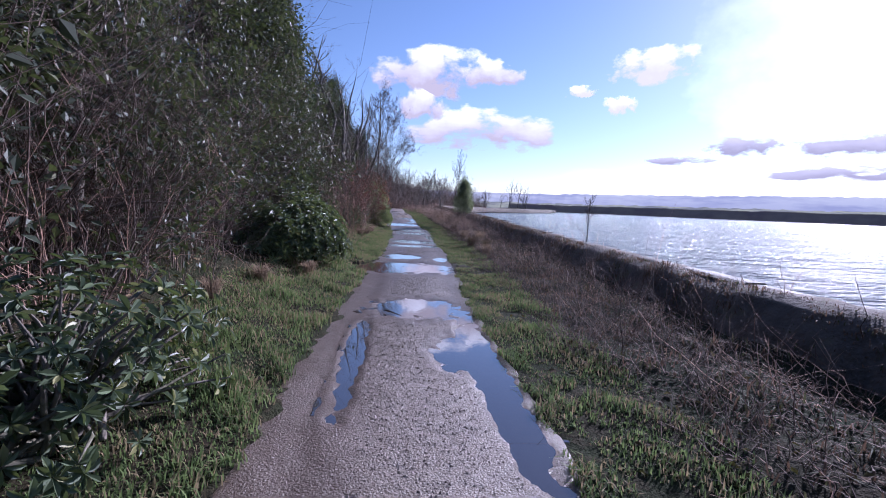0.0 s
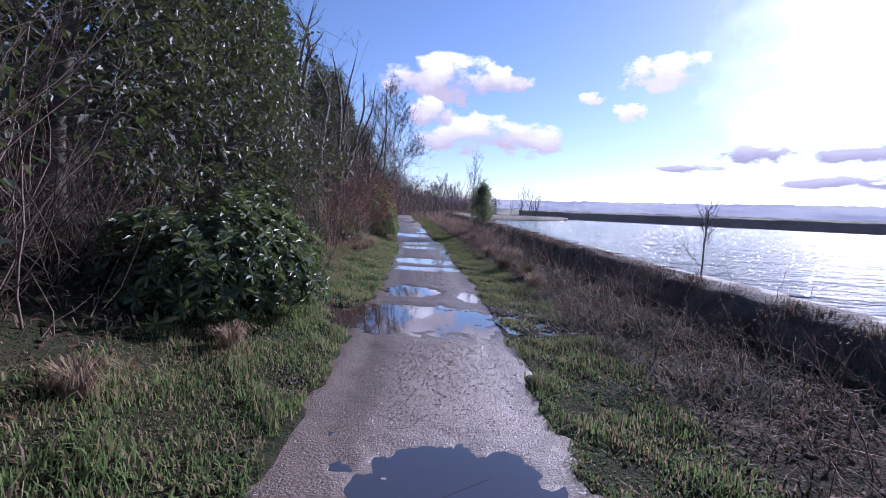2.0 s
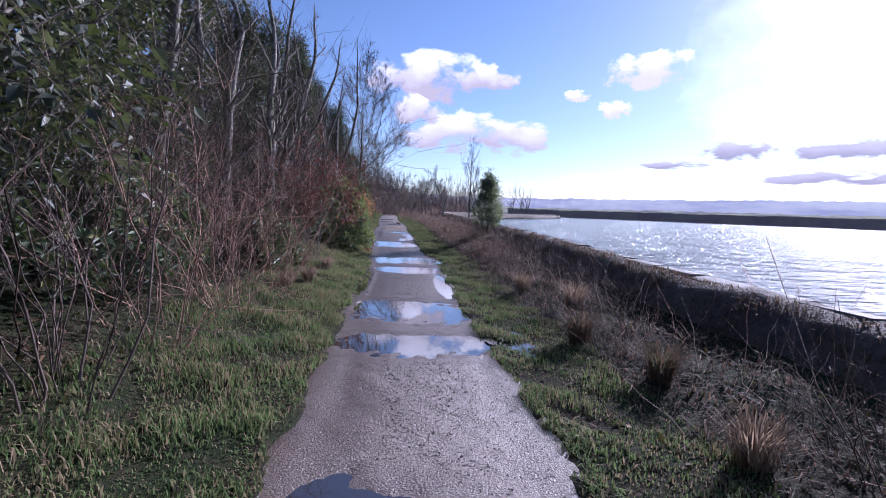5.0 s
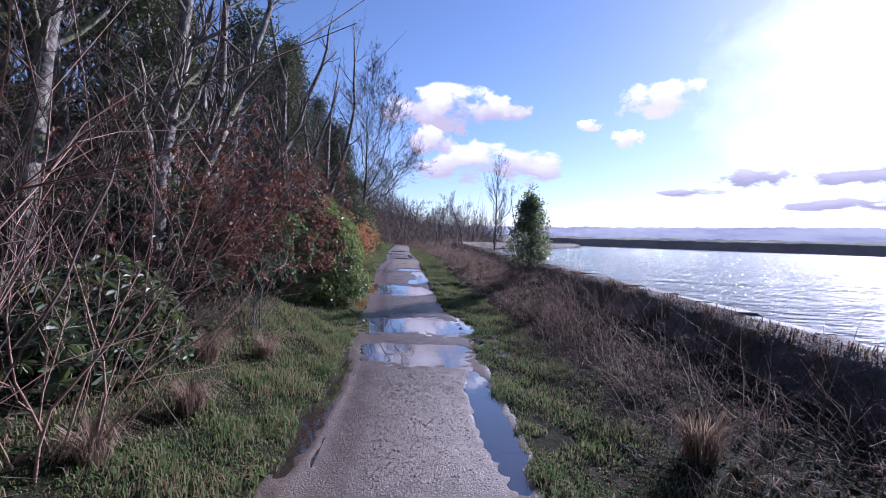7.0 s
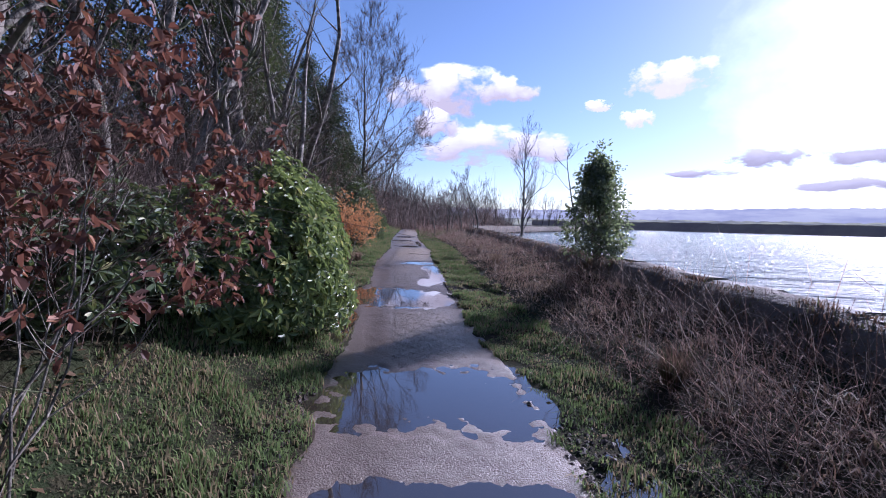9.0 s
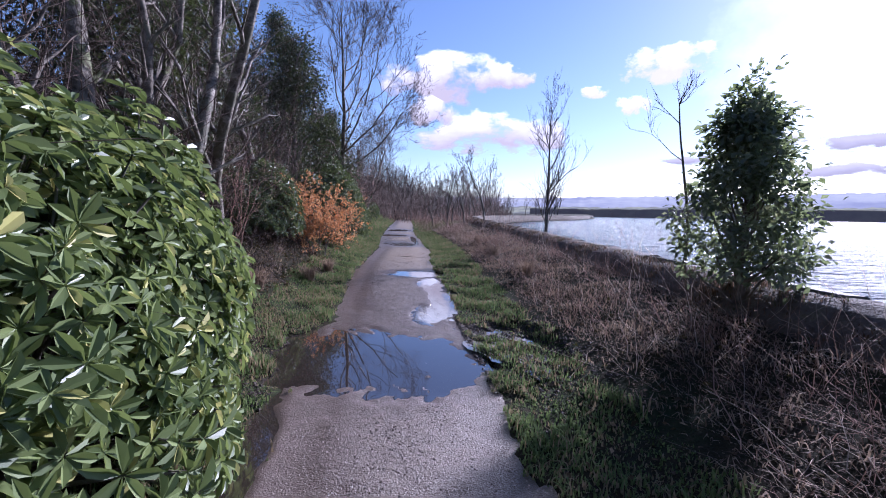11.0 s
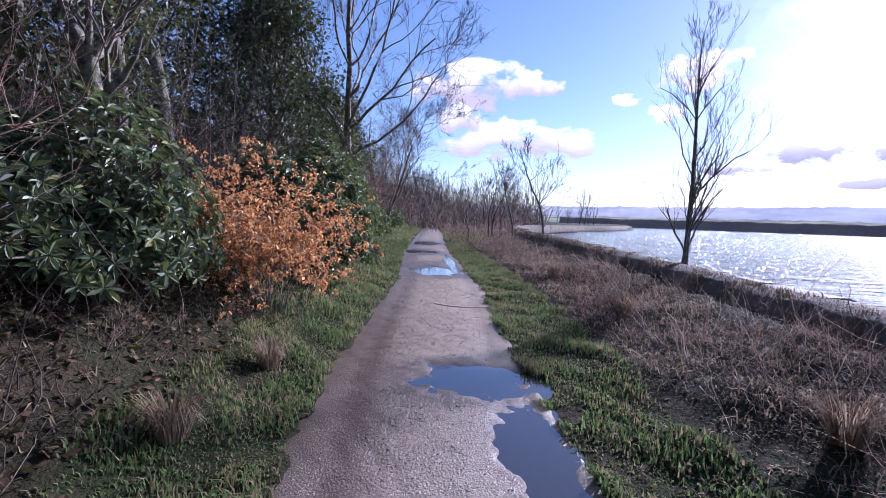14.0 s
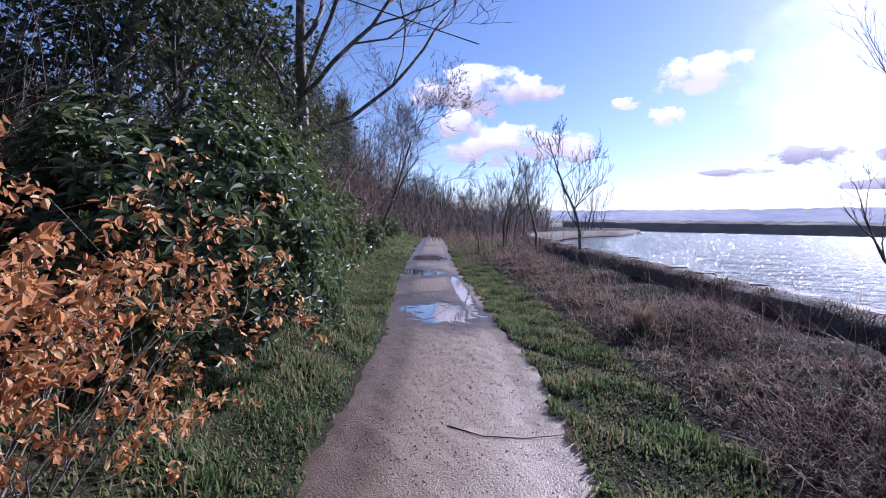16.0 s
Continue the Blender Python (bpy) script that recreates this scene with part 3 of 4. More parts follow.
# far bank across the water, and the hills behind it
def ridge(name, line, top, width, mat, label, category, n=220, ragged=0.3, base=-1.0, seed=0):
    t = np.linspace(0, 1, n) * (len(line) - 1)
    i = np.arange(len(line))
    x, y = np.interp(t, i, [p[0] for p in line]), np.interp(t, i, [p[1] for p in line])
    h = np.interp(t, i, top)
    h = h + ragged * (bumps(t * 14, t * 3, 1.0, seed) + 0.6 * bumps(t * 60, t, 1.0, seed + 2))
    away = unit(np.stack([x, y], -1))
    rows = []
    for f, g in ((0, 0), (0.35, 0.55), (0.8, 0.93), (1.0, 1.0), (1.6, 0.8), (2.6, 0.0)):
        rows.append(np.stack([x + away[:, 0] * width * f, y + away[:, 1] * width * f, base + (h - base) * g], -1))
    V = np.stack(rows, 1)
    m = V.shape[1]
    k = (np.arange(n - 1)[:, None] * m + np.arange(m - 1)[None]).ravel()
    tagged(new(name, mesh_of(name, V, np.stack([k, k + 1, k + m + 1, k + m], -1), [mat], True)), label, category, kind="structure")


ridge("embankment", [(40, 262), (75, 262), (120, 225), (190, 160), (262, 60), (300, -150), (250, -420)], [4.6, 4.6, 4.8, 5.0, 5.2, 5, 5], 7, M_BANKFAR, "dark grassy embankment on the far side of the water", "embankment", ragged=0.22)
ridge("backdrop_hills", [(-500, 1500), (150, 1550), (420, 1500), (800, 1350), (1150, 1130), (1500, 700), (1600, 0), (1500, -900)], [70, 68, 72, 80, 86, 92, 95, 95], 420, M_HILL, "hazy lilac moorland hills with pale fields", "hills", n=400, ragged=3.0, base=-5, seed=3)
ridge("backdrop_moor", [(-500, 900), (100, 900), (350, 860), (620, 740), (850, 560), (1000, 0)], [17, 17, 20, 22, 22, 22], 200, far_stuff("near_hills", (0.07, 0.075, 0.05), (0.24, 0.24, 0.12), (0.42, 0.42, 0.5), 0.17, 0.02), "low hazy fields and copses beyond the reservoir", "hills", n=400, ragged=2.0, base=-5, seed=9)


# ---- clouds ----
def cloud(az, el, wide, tall, seed, bright=(1, 0.98, 0.95), shade=(0.72, 0.66, 0.62), strength=0.68, puff=4.0, soft=0.25, label="white sunlit cumulus cloud", far=1900):
    d = heading(az, el)
    c = d * far + Vector((0, 0, 1.4))
    right = Vector((d.y, -d.x, 0)).normalized()
    up = right.cross(d).normalized()
    w, h = far * math.tan(radians(wide / 2)), far * math.tan(radians(tall / 2))
    vs = [c - right * w - up * h, c + right * w - up * h, c + right * w + up * h, c - right * w + up * h]
    me = mesh_of("cloud", [tuple(p) for p in vs], np.array([[0, 1, 2, 3]]), [cloud_stuff("cloud", seed, bright, shade, strength, puff, soft)])
    uv = me.uv_layers.new(name="UVMap")
    for i, p in enumerate(((0, 0), (1, 0), (1, 1), (0, 1))):
        uv.data[i].uv = p
    ob = tagged(new("backdrop_cloud", me), label, "cloud", "clouds", "structure")
    ob.visible_shadow = False


PEACH = (0.52, 0.45, 0.43)
cloud(-1.8, 15.9, 21, 9.2, 1, shade=PEACH, puff=4.5)
cloud(5.6, 16.0, 11.5, 5.4, 2, shade=PEACH)
cloud(4.4, 9.4, 28, 8.8, 3, shade=PEACH, puff=5)
cloud(-3.6, 12.3, 10, 7.0, 4, shade=PEACH)
cloud(24.2, 16.3, 14, 6.5, 5)
cloud(16.5, 14.0, 5.5, 2.2, 6)
cloud(21.0, 12.3, 6.0, 3.5, 7)
DIM = (0.55, 0.5, 0.53)
for az, el, w, h, s in ((33.3, 7.4, 11, 3.2, 8), (41.5, 7.0, 13, 3.6, 9), (27.3, 6.1, 10, 1.5, 10), (47, 8.2, 10, 4.5, 11), (41.5, 4.5, 15, 2.6, 12), (48, 3.0, 12, 1.6, 13)):
    cloud(az, el, w, h, s, bright=(0.93, 0.86, 0.86), shade=DIM, strength=0.48, label="flat mauve-grey cloud low over the hills", far=1750)
cloud(49, 16.5, 66, 34, 14, strength=1.75, shade=(1, 0.98, 0.94), puff=2.6, soft=2.4, label="dazzling white cloud lit by the sun behind it", far=2100)
cloud(38, 3.6, 70, 8, 15, strength=0.8, shade=(1, 0.95, 0.9), puff=5.0, soft=1.6, label="pale bright haze over the horizon", far=2200)


# ---- plants ----
def place(y, u, lower=0.03):
    x = float(mid(y)) + u
    return (x, y, float(ground_height(np.array(x), np.array(float(y)))) - lower)


def shell_points(rng, n, radii, thick=0.35, low=-0.25):
    """Points in the outer shell of a lumpy half-egg, with outward directions; the foot is at z = 0."""
    d = unit(rng.normal(size=(int(n * 2.2), 3)))
    d = d[d[:, 2] > low][:n]
    lump = 1 + 0.16 * bumps(d[:, 0] * 3, d[:, 1] * 3 + d[:, 2] * 2, 1.0, radii[0]) + 0.08 * bumps(d[:, 0] * 9, d[:, 2] * 9, 1.0, 1.0)
    p = d * np.array(radii) * (lump * (1 - thick * rng.random(len(d)) ** 1.6))[:, None]
    p[:, 2] += radii[2] * abs(low)
    return p, unit(d / np.array(radii))


def rosette(rng, size, count=9):
    """One whorl of long leaves round a bud, as a mesh with its axis along z."""
    a = np.arange(count) * 2.4 + rng.uniform(0, 6)
    up = rng.uniform(0.1, 0.75, count)
    aim = np.stack([np.cos(a), np.sin(a), up], -1)
    L = size * rng.uniform(0.75, 1.15, count)
    return leaf_arrays(rng, aim * size * 0.04, aim, L, L * 0.31, 0.3, True)


RNG = np.random.default_rng(11)
ROSETTES = [rosette(RNG, 0.155, 8 + i % 3) for i in range(6)]
ROSETTE_MESH = {m.name: [mesh_of("leaf_whorl", v, f, [m]) for v, f in ROSETTES] for m in (M_RHODO, M_RHODO_DARK)}


def turn_to(d, spin):
    q = Vector(d).to_track_quat('Z', 'Y')
    return q.to_matrix() @ Matrix.Rotation(spin, 3, 'Z')


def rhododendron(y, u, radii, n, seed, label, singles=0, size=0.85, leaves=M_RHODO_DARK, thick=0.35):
    rng = np.random.default_rng(seed)
    at = place(y, u)
    bush = thing("rhododendron_bush", at, label, "bush", "rhododendrons beside the path")
    p, d = shell_points(rng, n, radii, thick)
    d = unit(d + [0.25, 0, 0.35] + rng.normal(size=d.shape) * 0.25)
    # whorls that face the path are pieces of their own
    order = np.argsort(-(p[:, 0] / radii[0] - 0.6 * p[:, 1] / radii[1]) + rng.random(len(p)) * 0.8)
    alone = set(order[:singles].tolist())
    vs, fs, nv = [], [], 0
    for i in range(len(p)):
        m = turn_to(d[i], rng.uniform(0, 6.28))
        s = size * rng.uniform(0.75, 1.2)
        j = rng.integers(0, 6)
        if i in alone:
            part("leaf_whorl", ROSETTE_MESH[leaves.name][j], bush, "", Matrix.Translation(p[i]) @ m.to_4x4() @ Matrix.Scale(s, 4))
            continue
        v, f = ROSETTES[j]
        vs.append(v @ np.array(m).T * s + p[i])
        fs.append(f + nv)
        nv += len(v)
    part("foliage", mesh_of("foliage", np.concatenate(vs), np.concatenate(fs), [leaves]), bush, "glossy green leathery leaves", kind="stuff")
    t = Tubes()
    for i in rng.choice(len(p), min(len(p), 60 + n // 6), replace=False):
        foot = np.array([rng.normal() * 0.12, rng.normal() * 0.12, 0.0])
        pts = wander(rng, foot, p[i] * [0.5, 0.5, 1] + [0, 0, 0.2], float(np.linalg.norm(p[i])) * 0.9, 6, 0.12)
        pts = pts + (p[i] - pts[-1]) * np.linspace(0, 1, len(pts))[:, None] ** 1.5
        t.add(pts, np.linspace(0.02, 0.006, len(pts)), 4)
    part("branchwork", t.mesh("branchwork", [M_BARK]), bush, "crooked brown stems", kind="stuff")
    return bush


def evergreen(height, width, n, seed, low=0.15, leaf=0.055, trunk_r=0.09, bark=None, limbs=16, material=None, name="holly_tree", label="dense dark evergreen holly tree with small glossy leaves", at=None, cone=0.75, clumps=90):
    """Tall leafy evergreen: trunk, limbs, and a ragged crown of small leaves gathered in clumps."""
    rng = np.random.default_rng(seed)
    tree = thing(name, at or (0, 0, 0), label, "tree", "evergreen trees on the slope")
    tt = Tubes()
    stem = wander(rng, (0, 0, -0.1), (0, 0, 1), height * 0.9, 9, 0.07, 0.05)
    tt.add(stem, np.linspace(trunk_r, trunk_r * 0.2, len(stem)), 7)
    cl = []
    for i in range(clumps):
        h = low + (1 - low) * rng.random() ** 0.9
        prof = (1 - h) ** cone * (0.55 + 0.45 * min(1, (h - low) * 4 + 0.3))
        a = rng.uniform(0, 6.283)
        r = width * prof * rng.uniform(0.55, 1.08)
        c = np.array([math.cos(a) * r, math.sin(a) * r, h * height + rng.normal() * 0.1])
        cl.append((c, width * rng.uniform(0.16, 0.30)))
    for c, _ in cl[:limbs]:
        k = min(len(stem) - 1, max(1, int((c[2] / height) * 8)))
        pts = wander(rng, stem[k], c - stem[k] + [0, 0, 0.2], float(np.linalg.norm(c - stem[k])), 5, 0.2)
        tt.add(pts, np.linspace(trunk_r * 0.35, 0.008, len(pts)), 4)
    per = max(8, n // clumps)
    base = np.concatenate([c + rng.normal(size=(per, 3)) * [r, r, r * 0.8] * 0.45 for c, r in cl])
    cen = np.repeat(np.array([c for c, _ in cl]), per, 0)
    aim = unit(base - cen) + rng.normal(size=base.shape) * 0.6 + [0, 0, 0.1]
    L = leaf * rng.uniform(0.7, 1.3, len(base))
    v, f = leaf_arrays(rng, base, aim, L, L * 0.6, 0.2)
    part("trunk", tt.mesh("trunk", [bark or M_BARK]), tree)
    part("crown", mesh_of("crown", v, f, [material or M_HOLLY]), tree, kind="stuff")
    return tree


def bare_tree(height, r, seed, depth=4, spread=0.55, lift=0.16, name="bare_tree", label="leafless tree with grey bark and fine twigs", bark=None, twig=None, at=None, lean=(0, 0), stems=1, kids=(3, 5), group="bare trees on the slope", first=0.25, wobble=0.09, boughs=9, reach=0.42, thin=0.0022):
    rng = np.random.default_rng(seed)
    tree = thing(name, at or (0, 0, 0), label, "tree", group)
    for s in range(stems):
        tt, tw = Tubes(), Tubes()
        aim = np.array([lean[0] + (rng.normal() * 0.16 if stems > 1 else 0), lean[1] + (rng.normal() * 0.16 if stems > 1 else 0), 1.0])
        stem = wander(rng, (rng.normal() * 0.1 * (stems > 1), rng.normal() * 0.1 * (stems > 1), -0.15), aim, height * rng.uniform(0.82, 0.95), 12, wobble, 0.06)
        rad = r * (1 - np.linspace(0, 1, 13)) ** 0.8 + 0.006
        rad[0] *= 1.35
        tt.add(stem, rad, 9)
        for _ in range(boughs):
            k = rng.integers(max(1, int(13 * first)), 13)
            a = rng.uniform(0, 6.283)
            d = np.array([math.cos(a), math.sin(a), lift * 3 + 0.25])
            branch_out(rng, tt, tw, stem[k], d, height * reach * (1 - k / 13 * 0.65) * rng.uniform(0.7, 1.1), max(rad[k] * 0.5, 0.006), depth - 1, spread, lift, 0.16, None, kids, 6, thin)
        part("trunk", tt.mesh("trunk", [bark or M_BARK]), tree)
        if tw.n:
            part("twig_spray", tw.mesh("twig_spray", [twig or M_TWIG]), tree, kind="stuff")
    return tree


def bare_shrub(height, width, stems, seed, name="bare_shrub", label="leafless thicket of thin brown stems", material=None, at=None, depth=2, leaves=None, leaf=0.06, leaf_n=0, lean=0.0, group="leafless shrubs beside the path", leafname="withered_leaves"):
    rng = np.random.default_rng(seed)
    shrub = thing(name, at or (0, 0, 0), label, "shrub", group)
    ends = []
    for _ in range(stems):
        tt = Tubes()
        a, q = rng.uniform(0, 6.283), rng.random() ** 0.6
        foot = np.array([math.cos(a), math.sin(a), 0]) * width * 0.25 * rng.random()
        aim = np.array([math.cos(a) * q * width * 0.75 + lean, math.sin(a) * q * width * 0.75, height])
        branch_out(rng, tt, tt, foot - [0, 0, 0.08], aim, height * rng.uniform(0.7, 1.05) * math.hypot(1, q * width / height * 0.5), rng.uniform(0.004, 0.011), depth, 0.75, 0.06, 0.16, ends, (3, 5), 4)
        part("stem", tt.mesh("stem", [material or M_TWIG]), shrub)
    if leaf_n:
        pts = np.concatenate(ends)
        b = pts[rng.integers(0, len(pts), leaf_n)] + rng.normal(size=(leaf_n, 3)) * 0.02
        aim = rng.normal(size=(leaf_n, 3)) + [0, 0, -0.5]
        L = leaf * rng.uniform(0.6, 1.25, leaf_n)
        v, f = leaf_arrays(rng, b, aim, L, L * 0.6, 0.1, True)
        part(leafname, mesh_of(leafname, v, f, [leaves]), shrub, kind="stuff")
    return shrub


def again(ob, y, u, scale, spin, label=""):
    c = copy_thing(ob, Matrix.Translation(place(y, u)) @ Matrix.Rotation(spin, 4, 'Z') @ Matrix.Scale(scale, 4))
    if label:
        tagged(c, label)
    return c


def set_at(ob, y, u, scale=1.0, spin=0.0):
    ob.matrix_world = Matrix.Translation(place(y, u)) @ Matrix.Rotation(spin, 4, 'Z') @ Matrix.Scale(scale, 4)
    return ob


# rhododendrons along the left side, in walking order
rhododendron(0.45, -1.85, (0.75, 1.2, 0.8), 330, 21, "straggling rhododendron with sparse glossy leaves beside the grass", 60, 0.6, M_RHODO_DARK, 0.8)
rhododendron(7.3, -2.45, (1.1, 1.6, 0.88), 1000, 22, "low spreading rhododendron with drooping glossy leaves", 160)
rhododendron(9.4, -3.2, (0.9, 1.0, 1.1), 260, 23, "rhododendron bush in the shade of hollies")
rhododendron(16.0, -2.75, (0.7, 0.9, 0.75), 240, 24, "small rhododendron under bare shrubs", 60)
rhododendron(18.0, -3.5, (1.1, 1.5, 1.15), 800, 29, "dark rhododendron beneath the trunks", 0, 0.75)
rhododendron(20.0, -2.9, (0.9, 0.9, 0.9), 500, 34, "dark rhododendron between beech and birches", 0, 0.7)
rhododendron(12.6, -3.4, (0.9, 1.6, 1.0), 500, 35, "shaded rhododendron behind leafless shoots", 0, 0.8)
rhododendron(22.1, -2.0, (1.1, 1.6, 1.5), 2600, 25, "large rounded rhododendron with fresh green leaves at the path edge", 300, 0.8, M_RHODO)
rhododendron(23.25, -2.05, (0.9, 0.8, 1.5), 1200, 26, "rhododendron with pale-edged leaves at the foot of the birches", 120, 0.8, M_RHODO)
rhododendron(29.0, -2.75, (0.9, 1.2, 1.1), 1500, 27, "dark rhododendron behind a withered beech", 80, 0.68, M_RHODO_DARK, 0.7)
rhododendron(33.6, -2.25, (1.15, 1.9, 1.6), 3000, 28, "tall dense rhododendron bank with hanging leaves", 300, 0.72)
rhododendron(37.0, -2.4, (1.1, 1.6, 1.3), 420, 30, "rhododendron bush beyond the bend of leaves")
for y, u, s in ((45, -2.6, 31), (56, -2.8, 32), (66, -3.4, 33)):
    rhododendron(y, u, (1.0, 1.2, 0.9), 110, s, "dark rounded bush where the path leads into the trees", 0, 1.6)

# evergreen trees on the slope
hollies = [evergreen(5.6, 1.7, 15000, 41, 0.05, 0.085, clumps=170, limbs=46, bark=M_BARK), evergreen(6.4, 1.55, 15000, 42, 0.08, 0.085, clumps=160, limbs=46, bark=M_BARK), evergreen(4.6, 1.9, 15000, 43, 0.03, 0.082, clumps=170, limbs=46, bark=M_BARK)]
set_at(hollies[0], 4.3, -4.2)
set_at(hollies[1], 12.2, -4.3, 1.05, 1.0)
set_at(hollies[2], 1.8, -4.6, 1.15, 2.0)
for i, y, u, s, a in ((0, 7.2, -4.4, 1.2, 2.0), (2, 9.6, -4.3, 1.2, 0.4), (1, 5.8, -5.6, 1.1, 3.0), (2, -1.0, -4.0, 1.2, 4.0), (0, 0.6, -3.7, 1.0, 1.1), (2, 3.0, -3.5, 0.85, 3.3), (1, 2.2, -5.2, 1.2, 0.5), (0, 14.8, -4.6, 1.05, 4.4), (1, 18.6, -3.9, 0.72, 5.0),
                      (1, 21.0, -6.2, 1.1, 0.7), (0, 24.6, -6.8, 1.15, 1.5), (1, 26.8, -3.9, 0.85, 2.9), (0, 30.2, -4.6, 1.05, 3.6), (1, 33.2, -5.4, 1.2, 0.2), (2, 35.4, -3.6, 1.05, 5.5),
                      (1, 39.5, -5.2, 1.1, 1.2), (0, 10.5, -6.5, 1.3, 5.2), (2, 28.3, -5.5, 1.3, 2.2), (2, 16.5, -7.0, 1.3, 2.4), (0, 48, -7, 1.1, 2), (1, 58, -6, 1.1, 3), (2, 43, -4.0, 0.9, 1.0)):
    again(hollies[i], y, u, s, a)

# tall bare trees
poles = [bare_tree(8.5, 0.12, 51, 4, kids=(2, 3), boughs=14, reach=0.14, lift=0.2, thin=0.003, label="tall leafless tree with pale crooked trunk", bark=M_PALE, wobble=0.13), bare_tree(7.5, 0.10, 52, 4, kids=(2, 3), boughs=14, reach=0.14, lift=0.2, thin=0.003, label="slender leafless tree with grey bark", first=0.2, wobble=0.12),
         bare_tree(9.0, 0.14, 53, 4, kids=(2, 3), boughs=14, reach=0.14, lift=0.2, thin=0.003, label="stout leafless tree with pale bark and twisted limbs", bark=M_PALE, wobble=0.12)]
set_at(poles[0], 17.2, -3.0)
set_at(poles[1], 19.6, -3.5, 1.0, 1.0)
set_at(poles[2], 20.4, -4.4, 1.0, 2.0)
for i, y, u, s, a in ((2, 15.2, -4.0, 0.9, 0.3), (0, 18.3, -3.1, 0.9, 5.6), (2, 16.2, -3.4, 0.8, 1.6), (0, 19.0, -3.9, 1.0, 0.6), (0, 18.4, -4.6, 1.0, 3.3), (1, 22.2, -4.2, 1.0, 4.1), (0, 23.6, -3.6, 0.95, 5.0), (2, 24.8, -4.9, 1.0, 1.2), (1, 27.6, -4.1, 0.9, 2.6), (0, 29.4, -2.9, 0.8, 0.9),
                      (1, 31.0, -3.9, 0.9, 5.8), (2, 32.4, -4.2, 0.85, 3.9), (1, 13.0, -4.8, 0.9, 2.2), (0, 9.35, -3.4, 0.75, 1.1), (1, 25.4, -2.9, 0.75, 0.2), (1, 27.9, -3.0, 0.8, 3.2), (0, 26.2, -3.3, 0.75, 4.2), (1, 28.5, -3.6, 0.8, 1.2), (1, 23.9, -3.0, 0.7, 5.2), (1, 34.6, -4.0, 0.9, 1.9), (2, 11.2, -5.2, 0.9, 5.1),
                      (0, 22.9, -6.2, 1.1, 0.1), (1, 26.2, -7.0, 1.1, 2.0), (2, 28.4, -7.2, 1.0, 4.0), (1, 20.0, -7.0, 1.1, 3.0), (0, 31.5, -7.4, 1.0, 3.0)):
    again(poles[i], y, u, s, a)

BIRCH_LABEL = "silver birch with pale banded peeling bark"
birch = bare_tree(8.5, 0.085, 61, 4, name="birch_tree", label=BIRCH_LABEL, kids=(2, 3), bark=M_BIRCH, at=place(26.8, -2.5), lean=(0.1, 0.0), group="birches", first=0.1, wobble=0.1, boughs=18, reach=0.15, thin=0.003)
again(poles[2], 24.9, -3.3, 0.95, 2.6)
again(birch, 28.0, -4.0, 0.8, 4.0)
again(birch, 25.2, -2.55, 0.9, 2.2)
edge_birch = bare_tree(8.6, 0.105, 62, 5, 0.55, 0.2, "birch_tree", "tall birch with a fine spreading leafless crown", M_BIRCH, M_TWIG, place(36.8, -1.95), (0.03, 0), kids=(3, 5), group="birches", first=0.38, boughs=24, reach=0.46, thin=0.005)
lean_birch = bare_tree(9.5, 0.09, 63, 5, 0.55, 0.12, "birch_tree", "birch leaning out over the path with drooping twigs", M_BIRCH, M_TWIG, place(52.0, -2.6), (0.2, -0.05), kids=(3, 5), group="birches", first=0.3, boughs=14, reach=0.46, thin=0.007)
again(edge_birch, 60, -3.4, 0.95, 2.4)

# leafless thickets
thicket = [bare_shrub(2.3, 1.35, 18, 77), bare_shrub(1.9, 1.9, 18, 72, material=M_TWIG_RED, label="leafless thicket of reddish-brown shoots"), bare_shrub(3.0, 2.0, 15, 73, label="tall tangle of thin grey-brown branches")]
set_at(thicket[0], 10.6, -2.3)
set_at(thicket[1], 13.2, -2.1, 1.0, 1.0)
set_at(thicket[2], 2.6, -3.6, 1.0, 2.0)
for i, y, u, s, a in ((1, 11.9, -2.3, 0.95, 3.0), (0, 14.3, -2.4, 1.0, 2.1), (1, 15.1, -2.2, 0.9, 4.0), (2, 12.6, -3.2, 1.0, 0.5), (2, 15.8, -3.0, 1.0, 5.2), (2, 0.9, -3.0, 1.0, 3.4), (2, -0.5, -2.7, 0.9, 1.4), (0, 2.0, -2.9, 1.0, 0.3), (0, 2.6, -2.75, 0.95, 4.4), (2, 3.4, -2.6, 0.85, 2.5), (2, 4.6, -3.0, 0.9, 3.8), (2, 3.6, -3.1, 0.9, 5.4),
                      (1, 1.6, -2.7, 0.8, 1.9), (0, 16.8, -2.9, 0.9, 5.9), (2, 22.6, -3.6, 0.8, 1.0), (2, 25.6, -2.8, 0.85, 0.2), (1, 27.2, -2.7, 0.8, 4.9),
                      (0, 28.1, -3.2, 0.9, 1.3), (2, 26.3, -3.8, 1.0, 5.5), (2, 34.6, -3.0, 1.1, 2.2), (1, 35.9, -2.5, 1.1, 0.8), (0, 38.6, -2.6, 1.1, 3.1), (1, 40.2, -2.3, 1.2, 5.0), (2, 42, -2.8, 1.2, 1.4), (0, 19.6, -2.6, 0.8, 2.8),
                      (1, 47, -3, 1.3, 0.3), (0, 50, -2.6, 1.4, 3.3), (1, 53, -3.2, 1.4, 2.3), (2, 6.0, -4.0, 1.2, 4.6), (2, 8.4, -4.0, 1.1, 0.6)):
    again(thicket[i], y, u, s, a)
